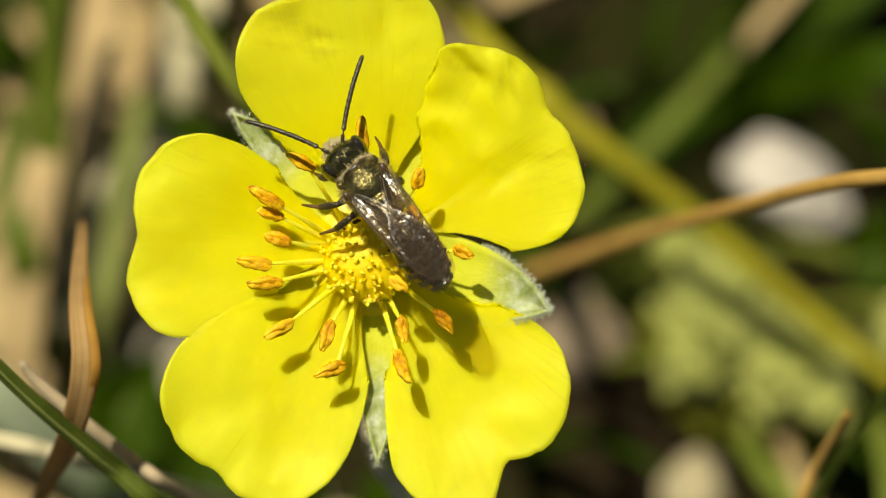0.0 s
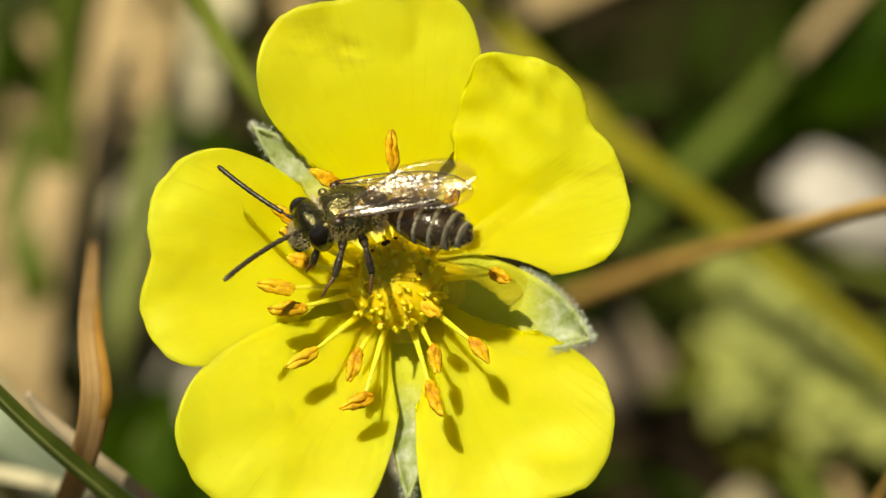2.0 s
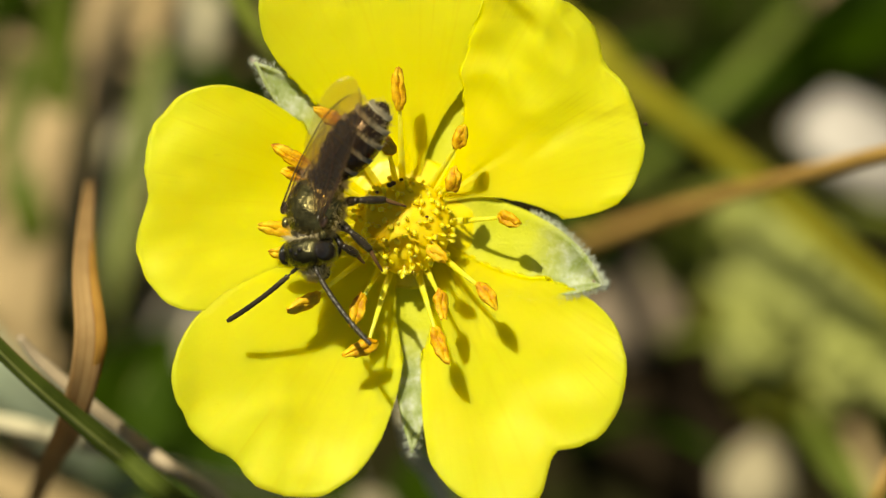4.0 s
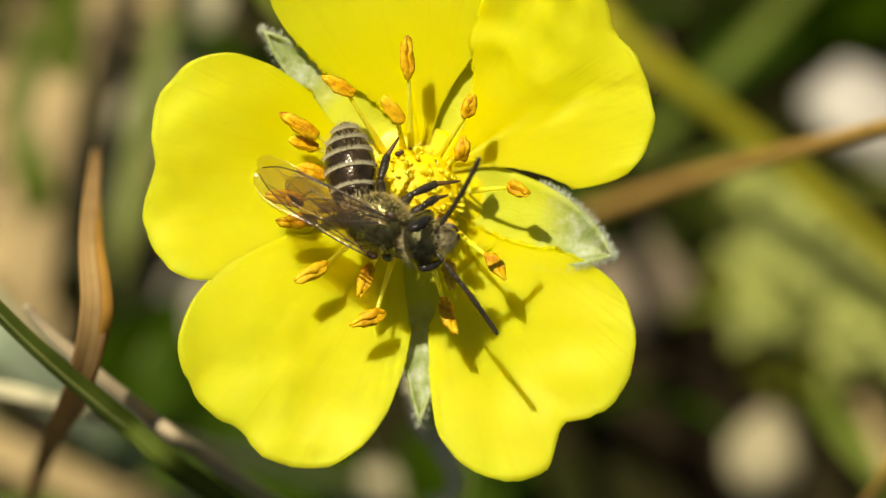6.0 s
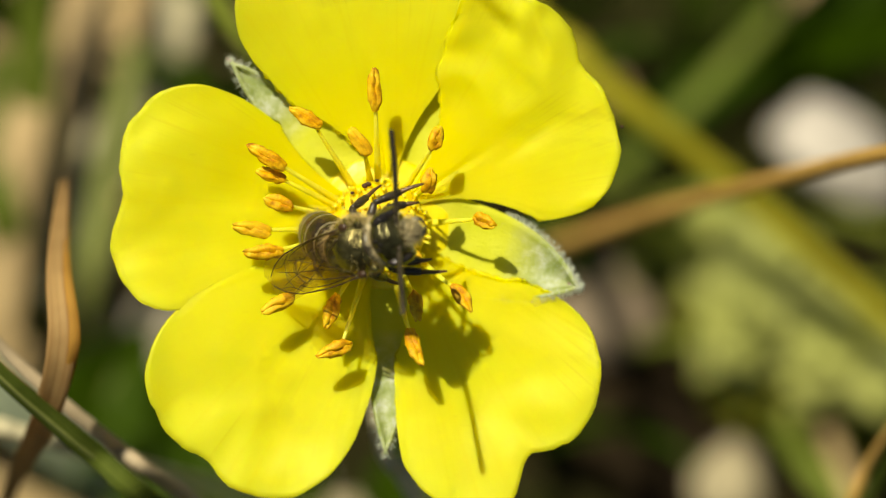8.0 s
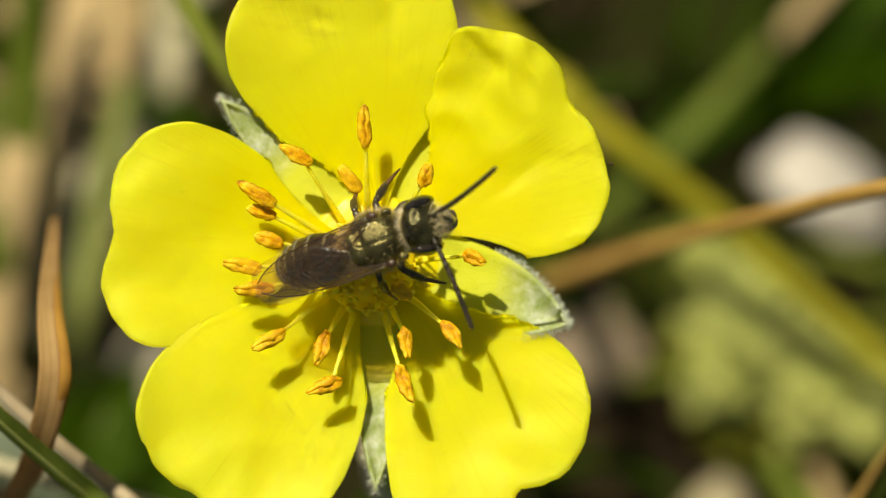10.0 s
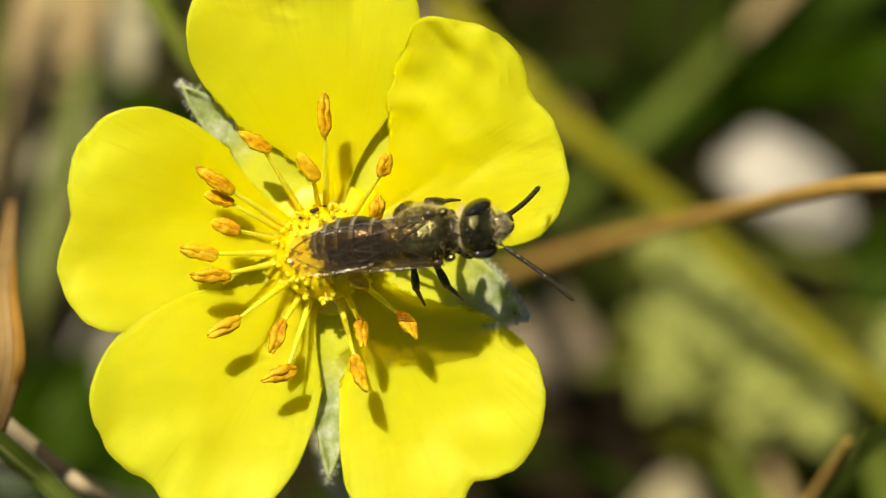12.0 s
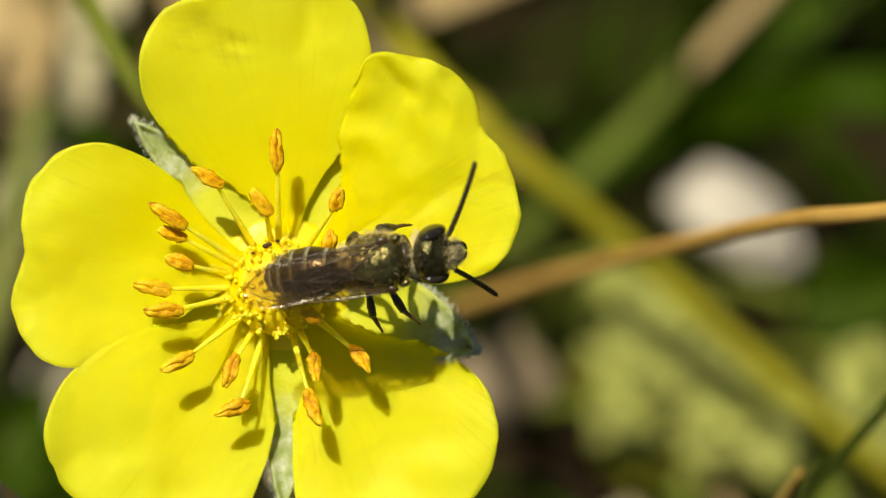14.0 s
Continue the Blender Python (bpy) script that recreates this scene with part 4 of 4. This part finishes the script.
# ---- the bee: x forwards, y to its left, z up, millimetres ----
def build_bee():
    bee = tagged(empty("sweat_bee", FLOWER @ pose(0, 0, 0.005)), "small dark bronze bee with pale-banded abdomen on the flower", "bee")
    rng = random.Random(8)

    # thorax
    th = ellipsoid(1.36, 1.27, 1.15, (0, 0, 0), 5, lambda p: Vector((p.x, p.y * (1 - 0.12 * p.x), p.z)))
    for v in th.verts:
        p = v.co
        if p.z > 0.2:
            p.z -= 0.10 * math.exp(-((p.x + 0.45) / 0.07) ** 2)
            p.z -= 0.03 * math.exp(-(p.y / 0.04) ** 2)
    thorax = part("thorax", scaled(th), BRONZE, bee, "bronze-green pitted thorax")
    part("scutellum", scaled(ellipsoid(0.40, 0.72, 0.25, (-0.78, 0, 0.78), 4)), BRONZE, thorax)
    for s in (-1, 1):
        part("tegula", scaled(ellipsoid(0.26, 0.18, 0.14, (0.30, s * 1.06, 0.66), 3)), VEIN, thorax, "brown glossy wing-base plate")
    roots = []
    for _ in range(2200):
        a, h = rng.uniform(0, 6.283), rng.uniform(-0.9, 0.9)
        r = math.sqrt(1 - h * h)
        d = Vector((math.cos(a) * r, math.sin(a) * r, h))
        if d.z > (0.62 if d.x < -0.2 else 0.40) and rng.random() < 0.93:
            continue
        roots.append((Vector((d.x * 1.34, d.y * 1.25, d.z * 1.13)) * MM, d))
    tagged(part("body_hair", hairs(roots, 0.00028, 0.000020, rng, 0.5), HAIR_BUFF, thorax, "buff fuzzy hair"), kind="stuff")
    part("propodeum", scaled(ellipsoid(0.72, 0.86, 0.84, (-1.15, 0, -0.14), 4)), BRONZE, thorax, "dull bronze rear of the thorax")
    roots = []
    for _ in range(900):
        a, h = rng.uniform(0, 6.283), rng.uniform(0.0, 0.95)
        r = math.sqrt(1 - h * h)
        d = Vector((-h, math.cos(a) * r, math.sin(a) * r))
        roots.append((Vector((-1.15 + d.x * 0.70, d.y * 0.84, -0.14 + d.z * 0.82)) * MM, d))
    tagged(part("rear_hair", hairs(roots, 0.00036, 0.000021, rng, 0.5), HAIR_WHITE, thorax, "pale hair on the waist"), kind="stuff")
    part("collar", scaled(ellipsoid(0.32, 0.72, 0.62, (1.12, 0, 0.06), 4)), BLACK, thorax)
    for s in (-1, 1):
        part("pronotal_lobe", scaled(ellipsoid(0.24, 0.18, 0.18, (0.86, s * 0.98, 0.36), 3)), BRONZE, thorax)

    # head, turning on its neck
    head_at = Vector((1.46, 0, 0.0))
    head = part("head", scaled(ellipsoid(0.80, 1.20, 1.10, (0.62, 0, -0.05), 5, lambda p: Vector((p.x * (1 - 0.10 * p.y * p.y), p.y, p.z)))), HEAD_DARK, bee, "bronze-black rounded head")
    head.matrix_basis = Matrix.Translation(head_at * MM)
    for s in (-1, 1):
        part("eye", scaled(ellipsoid(0.58, 0.34, 0.92, (0.66, s * 0.89, -0.05), 4, None, Matrix.Rotation(s * 0.2, 3, "Z"))), EYE, head, "large glossy black compound eye")
    for x, y in ((0.66, 0), (0.48, 0.22), (0.48, -0.22)):
        part("ocellus", scaled(ellipsoid(0.11, 0.11, 0.09, (x, y, 1.03), 2)), EYE, head)
    part("clypeus", scaled(ellipsoid(0.52, 0.50, 0.44, (1.36, 0, -0.30), 4)), BRONZE, head)
    for s in (-1, 1):
        part("mandible", scaled(sweep([(1.45, s * 0.36, -0.62), (1.78, s * 0.28, -0.72), (1.92, s * 0.04, -0.70)], [0.22, 0.18, 0.08], n=8, ring=8)), BLACK, head)
    roots = []
    for _ in range(800):
        y, z = rng.gauss(0, 0.32), rng.gauss(-0.22, 0.30)
        roots.append((Vector((1.74 - 0.9 * y * y - 0.9 * (z + 0.25) ** 2, y, z)) * MM, Vector((1, y * 0.5, z * 0.3))))
    tagged(part("face_hair", hairs(roots, 0.00030, 0.000022, rng, 0.6), HAIR_WHITE, head, "pale yellowish face hair"), kind="stuff")
    roots = []
    for _ in range(420):
        a = rng.uniform(0, 6.283)
        roots.append((Vector((0.02, math.cos(a) * 0.75, math.sin(a) * 0.72 - 0.05)) * MM, Vector((-0.1, math.cos(a), math.sin(a)))))
    tagged(part("nape_hair", hairs(roots, 0.00042, 0.000022, rng, 0.5), HAIR_WHITE, head, "whitish hair behind the head"), kind="stuff")
    antennae = []
    for s in (1, -1):
        pts, ws = [], []
        for k in range(61):
            x = 0.073 * k
            bow = s * 0.030 * max(0, x - 0.6) ** 2
            pts.append((x, bow, 0.12 * math.sin(min(1, x / 0.6) * 1.57) - 0.02 * max(0, x - 0.6) ** 2))
            bead = 0.180 if k < 10 else 0.205 + 0.034 * abs(math.sin((k - 10) * math.pi / 4.6))
            ws.append(0.10 if k == 0 else 0.085 if 9 <= k <= 11 else bead * (0.75 if k > 58 else 1))
        an = part("antenna", scaled(sweep(pts, ws, n=121, ring=8)), BLACK, head, "long black beaded antenna")
        antennae.append(an)

    # abdomen: telescoped tergites with pale hair bands
    ab_at = Vector((-1.22, 0, -0.05))

    def radius(u):
        return 1.12 * math.sin(math.pi * min(1.0, 0.10 + 0.895 * u)) ** 0.62

    length = 3.95
    cuts = [0.0, 0.20, 0.40, 0.58, 0.74, 0.88, 1.0]
    abdomen = None
    for k in range(6):
        u0, u1 = cuts[k], cuts[k + 1]
        bm = bmesh.new()
        rows = []
        for i in range(9):
            f = i / 8
            u = u0 - 0.02 + (u1 - u0 + 0.02) * f
            r = radius(max(0, u)) * (0.955 + 0.05 * f)
            ring = [bm.verts.new((-u * length, math.cos(a) * r * 1.02, math.sin(a) * r * 0.90 - 0.10 * u * u)) for a in np.linspace(0, 2 * math.pi, 33)[:-1]]
            rows.append(ring)
        lip = [bm.verts.new(Vector((v.co.x + 0.02, v.co.y * 0.93, v.co.z * 0.93))) for v in rows[-1]]
        rows.append(lip)
        for p, q in zip(rows[:-1], rows[1:]):
            for j in range(32):
                bm.faces.new((p[j], p[(j + 1) % 32], q[(j + 1) % 32], q[j]))
        bm.faces.new(rows[0])
        bm.faces.new(rows[-1])
        ob = part("abdomen" if k == 0 else "tergite", scaled(bm), TERGITE, bee if k == 0 else abdomen, "dark glossy banded abdomen" if k == 0 else "")
        if k == 0:
            abdomen = ob
            abdomen.matrix_basis = Matrix.Translation(ab_at * MM)
        if 0 < k < 6:
            roots = []
            for _ in range(900):
                a = rng.uniform(-0.5, math.pi + 0.5)
                u = u0 + rng.uniform(-0.010, 0.022)
                r = radius(u) * 0.985
                roots.append((Vector((-u * length, math.cos(a) * r * 1.02, math.sin(a) * r * 0.90 - 0.10 * u * u)) * MM, Vector((-1, math.cos(a) * 0.03, math.sin(a) * 0.03))))
            tagged(part("hair_band", hairs(roots, 0.00019, 0.000024, rng, 0.2), HAIR_BAND, abdomen, "pale felt-like hair band"), kind="stuff")
    roots = []
    for _ in range(300):
        a, u = rng.uniform(0, 6.283), rng.uniform(0.55, 1.0)
        r = radius(u)
        roots.append((Vector((-u * length, math.cos(a) * r, math.sin(a) * r * 0.9 - 0.1 * u * u)) * MM, Vector((-0.8, math.cos(a), math.sin(a)))))
    tagged(part("side_hair", hairs(roots, 0.00030, 0.000016, rng, 0.4), HAIR_BUFF, abdomen), kind="stuff")

    # wings, folded back over the abdomen
    def wing(name, span, chord, at, m, veins):
        bm = bmesh.new()
        n = 30
        top = []
        for i in range(n):
            u = math.sin(i / (n - 1) * math.pi / 2) if i > 0 else 0.0
            lead = 0.14 * chord * math.sin(u * math.pi)
            trail = -chord * min(1.0, 0.10 + u * 1.9) ** 0.8
            e = math.sqrt(max(0.0004, 1 - (max(0.0, u - 0.70) / 0.30) ** 2))
            yc = -0.42 * chord
            lead, trail = yc + (lead - yc) * e if u > 0.7 else lead, yc + (trail - yc) * e if u > 0.7 else trail
            top.append([bm.verts.new((-u * span, y, 0.04 * math.sin(u * 9 + j * 0.9) + 0.26 * math.sin(u * 2.6))) for j, y in enumerate(np.linspace(lead, trail, 9))])
        for p, q in zip(top[:-1], top[1:]):
            for j in range(8):
                bm.faces.new((p[j], p[j + 1], q[j + 1], q[j]))
        ob = part(name, scaled(bm), WING, bee, "clear brownish wing with dark veins")
        so = ob.modifiers.new("thickness", "SOLIDIFY")
        so.thickness = 0.000008
        ob.matrix_basis = Matrix.Translation(Vector(at) * MM) @ m
        for pts, w in veins:
            q = [(-a * span, b * chord, 0.05 + 0.26 * math.sin(a * 2.6)) for a, b in pts]
            part("vein", scaled(sweep(q, [w * 1.0, w * 0.65], n=18, ring=6)), VEIN, ob)
        return ob

    fore = [([(0, 0.0), (0.3, 0.105), (0.6, 0.125), (0.7, 0.11), (0.85, 0.0), (0.95, -0.18)], 0.075), ([(0, -0.05), (0.25, -0.12), (0.45, -0.22), (0.62, -0.5)], 0.05),
            ([(0.05, -0.2), (0.3, -0.55), (0.5, -0.78)], 0.045), ([(0.34, -0.15), (0.36, -0.62)], 0.035), ([(0.45, -0.22), (0.6, -0.12), (0.72, 0.06)], 0.04),
            ([(0.56, -0.16), (0.60, -0.48), (0.54, -0.75)], 0.035), ([(0.36, -0.42), (0.6, -0.48), (0.8, -0.55)], 0.035), ([(0.62, 0.08), (0.75, -0.10), (0.87, -0.06)], 0.035),
            ([(0.70, -0.06), (0.73, -0.30), (0.70, -0.52)], 0.03)]
    hind = [([(0, 0.0), (0.4, 0.12), (0.7, 0.10), (0.85, 0.0)], 0.05), ([(0.02, -0.1), (0.35, -0.4), (0.7, -0.5)], 0.04)]
    wings = []
    for s in (1, -1):
        flip = Matrix.Diagonal((1, s, 1, 1))
        # the leading edge lies outwards; the tips meet over the abdomen
        wm = pose(0, 0, 0, s * -10, -5, s * 6)
        w = wing("forewing", 6.15, 1.70, (0.30, s * 1.08, 0.86 + 0.04 * s), wm, fore)
        w.data.transform(flip)
        for c in w.children:
            c.data.transform(flip)
        w2 = wing("hindwing", 4.3, 1.3, (-0.1, s * 0.98, 0.72 + 0.04 * s), pose(0, 0, 0, s * -7, -4.5, s * 6), hind)
        w2.data.transform(flip)
        for c in w2.children:
            c.data.transform(flip)
        wings += [(w, s * -10, s * 6), (w2, s * -7, s * 6)]

    # legs
    legs = []
    for s in (1, -1):
        for hip, knee, ankle, toe in (((0.75, 0.50, -0.75), (1.20, 1.20, -0.85), (1.45, 1.45, -1.60), (1.85, 1.60, -2.20)),
                                      ((0.20, 0.65, -0.85), (0.35, 1.50, -0.75), (0.85, 2.20, -1.60), (1.75, 2.85, -2.40)),
                                      ((-0.60, 0.60, -0.85), (-0.85, 1.45, -0.70), (-1.10, 2.15, -1.60), (-1.00, 3.00, -2.50))):
            o = Vector((hip[0], hip[1] * s, hip[2]))
            k, a, t = (Vector((p[0], p[1] * s, p[2])) - o for p in (knee, ankle, toe))
            t = a.lerp(t, 0.78)
            leg = part("leg", scaled(sweep([(0, 0, 0), k * 0.5, k], [0.32, 0.44, 0.28], n=9, ring=10)), BLACK, bee, "black leg with a dark amber foot")
            leg.matrix_basis = Matrix.Translation(o * MM)
            part("tibia", scaled(sweep([k, k.lerp(a, 0.55), a], [0.24, 0.38, 0.32], n=9, ring=10)), BLACK, leg)
            roots = [((k.lerp(a, f) * MM), Vector((rng.uniform(-1, 1), rng.uniform(-1, 1), rng.uniform(-1, 1)))) for f in np.linspace(0.1, 1, 70)]
            tagged(part("leg_hair", hairs(roots, 0.00034, 0.000016, rng, 0.2), HAIR_BUFF, leg), kind="stuff")
            part("tarsus", scaled(sweep([a, a.lerp(t, 0.5) + Vector((0, 0, 0.05)), t], [0.22, 0.17, 0.09], n=9, ring=8)), TARSUS, leg, "dark amber foot")
            legs.append(leg)
    return bee, head, abdomen, antennae, wings, legs


bee, head, abdomen, antennae, wings, legs = build_bee()

cam.data.dof.focus_object = focus


# ---- what moves ----
def motions():
    """The bee walks round the flower's middle. Rows: seconds; place x, y, z of the thorax in the flower's space; heading, pitch, roll; head's turn and nod; abdomen's turn and droop."""
    rows = [
        (0.0, -0.55, 2.75, 4.2, 127, -4, 3, 5, 22, 0, 8),
        (0.4, -1.00, 2.60, 4.2, 133, -4, 5, 24, 24, 0, 8),
        (0.5, -0.95, 2.70, 4.2, 133, -4, 6, 30, 26, 0, 8),
        (0.75, -1.30, 3.05, 4.2, 136, -3, 12, 30, 28, 0, 6),
        (1.0, -2.00, 3.75, 4.2, 139, -2, 20, 24, 30, -2, 2),
        (1.5, -2.55, 2.80, 4.2, 174, 0, 42, 25, 22, -24, 0),
        (2.0, -2.85, 2.50, 4.2, 185, 0, 42, 22, 18, -33, 0),
        (2.5, -3.45, 2.25, 4.2, 193, 2, 40, 25, 16, -33, 0),
        (2.7, -3.50, 1.80, 4.2, 202, 2, 36, 25, 16, -16, 0),
        (3.75, -4.3, 0.3, 4.3, 240, 4, 34, 20, 14, -20, 6),
        (4.8, -4.05, -0.78, 4.4, 279, -4, 34, 20, 14, -28, 8),
        (5.0, -3.72, -1.22, 4.4, 275, -6, 34, 30, 14, -26, 16),
        (5.5, -2.36, -1.95, 4.4, 298, -6, 34, 36, 6, -33, 27),
        (6.0, -1.90, -1.80, 4.4, 329, -8, 32, 38, 0, -36, 38),
        (6.5, -0.30, -2.32, 4.5, 353, -10, 32, 34, 2, -52, 34),
        (7.0, -0.80, -2.20, 4.8, 350, -36, 26, 18, 6, -22, 22),
        (7.5, -1.60, -1.75, 5.1, 364, -47, 22, 10, 6, -24, 28),
        (8.0, -1.45, -1.36, 5.3, 373, -50, 12, 0, 18, -14, 24),
        (8.2, -1.05, 0.09, 5.2, 405, -28, 10, -4, 8, -14, 12),
        (9.2, -0.4, 0.6, 5.0, 395, -18, 4, -4, 0, -8, 8),
        (10.3, 0.08, 0.05, 4.9, 363, -14, 0, -18, -20, 0, 20),
        (10.5, 1.38, -0.50, 4.8, 330, 0, -10, -36, 2, 14, 20),
        (11.0, 1.95, -1.83, 4.8, 306, -4, 0, -3, -20, 0, 20),
        (11.5, 2.65, -1.08, 4.8, 331, -2, 8, 2, -20, 0, 20),
        (11.8, 3.50, 0.30, 4.8, 373, -2, 12, 2, -20, 0, 20),
        (12.1, 3.50, 0.14, 4.8, 369, -2, 14, -3, -20, 0, 20),
        (12.5, 3.48, 0.30, 4.8, 371, -2, 14, -6, -20, 0, 20),
        (13.0, 3.42, 0.42, 4.8, 373, -2, 14, -3, -20, 0, 20),
        (13.5, 3.42, 0.48, 4.8, 372, -2, 14, -4, -20, 0, 20),
        (14.0, 3.55, 0.50, 4.8, 373, -2, 14, -8, -20, 0, 20),
    ]
    body, heads, tails = [], [], []
    for t, x, y, z, h, p, r, hy, hp, ay, ap in rows:
        body.append((t, FLOWER @ pose(x * MM, y * MM, z * MM, r, p, h)))
        heads.append((t, Matrix.Translation((float(np.interp(t, [0, 0.5, 1.0, 1.5, 2.0, 2.7, 5, 5.5, 8.2, 10.3, 11.5], [1.02, 0.92, 0.82, 0.94, 0.88, 0.88, 1.28, 1.42, 1.38, 1.46, 1.64])) * MM, 0, 0)) @ pose(0, 0, 0, 0, hp, hy)))
        tails.append((t, Matrix.Translation((float(np.interp(t, [0.75, 1.5, 2.0, 2.7, 4.8, 10.5, 11.2], [-2.10, -1.72, -2.0, -2.05, -1.25, -1.22, -1.20])) * MM, 0, -0.00005)) @ pose(0, 0, 0, 0, -ap, ay)))
    walk(bee, body)
    walk(head, heads)
    walk(abdomen, tails)
    # antennae: seconds; left turn, left lift, right turn, right lift
    feel = [
        (0.0, 19, 10, -51, 10), (0.4, 20, 10, -48, 10), (0.5, 20, 10, -50, 10), (1.0, 68, 10, -78, 20), (1.5, 32, 22, -34, 25), (2.0, 8, 22, -62, 25), (2.5, 24, 22, -58, 25),
        (2.7, 25, 22, -58, 25), (4.8, 45, 0, -55, 0), (5.0, 50, 0, -60, 0), (5.5, 6, -45, -14, -25), (6.0, 42, 0, -58, 5), (6.5, 17, 30, -59, 0),
        (7.0, 66, 8, -50, -80), (7.5, 66, 10, -22, -40), (8.0, 62, 4, -55, 58), (8.2, 32, 10, -39, 25), (10.3, 15, 10, -76, 0), (10.5, 42, 0, -40, 25),
        (11.0, 65, 2, -22, 12), (11.5, 64, -4, -22, 2), (11.8, 30, -36, -32, 0), (11.95, -8, -74, -36, 0), (12.1, -8, -78, -39, 0), (12.5, -8, -78, -40, -38), (13.0, 62, 20, -60, -40),
        (13.5, 74, 32, -48, -42), (14.0, 58, 10, -56, -52)]
    for an, s in zip(antennae, (0, 1)):
        walk(an, [(f[0], pose(0.00112, (0.00026, -0.00026)[s], 0.00018, 0, -f[2 + 2 * s], f[1 + 2 * s])) for f in feel])
    # wings: seconds; lean to the bee's right, tips' rise, tips' turn to its right
    lean = [(0, 4, 13, 0), (0.75, -2, 14, 0), (1.0, -12, 13, 0), (1.5, -24, 7, -4), (2.5, -25, 5, -5), (2.7, -20, 3, -4), (4.8, -22, 7, -17), (5.1, -21, 6, -16), (5.5, -16, 0, -3), (6.0, -8, -6, 4), (6.5, 0, -9, 7), (8.2, 0, -5, 5), (10.3, 0, -10, -3), (10.5, 4, -14, -7),
            (11.0, 1, -6, 0), (11.5, 6, -5, -2), (12.1, 6, -4, -3), (14.0, 6, -4, -3)]
    for w, roll, yaw in wings:
        at = w.location.copy()
        walk(w, [(t, Matrix.Translation(at) @ pose(0, 0, 0, roll + a, b, yaw + c)) for t, a, b, c in lean])
    # legs step in two alternating sets; those on the far side are tucked under
    for i, leg in enumerate(legs):
        base = leg.location.copy()
        rng = random.Random(i)
        fold = ([0, 5.5, 6.5, 7.0, 8.2, 10.3, 11.0, 14], [0, 0, -15, -36, -36, -24, -70, -76]) if i < 3 else ([0, 2.7, 5, 10.5, 12, 14], [34, 30, 10, 0, -20, -22])
        steps = [(t, Matrix.Translation(base) @ pose(0, 0, 0, rng.uniform(-8, 8) + float(np.interp(t, *fold)), 0, (14 if (k + i) % 2 else -14) * rng.uniform(0.3, 1))) for k, (t, *_) in enumerate(rows) if t < 11.9]
        if i == 5:
            # it lifts its hind leg to groom
            steps = [(t, Matrix.Translation(base) @ pose(0, 0, 0, -58, 0, -18)) if 2.4 < t < 2.6 else (t, m) for t, m in steps]
        steps.append((14.0, steps[-1][1]))
        walk(leg, steps)


motions()
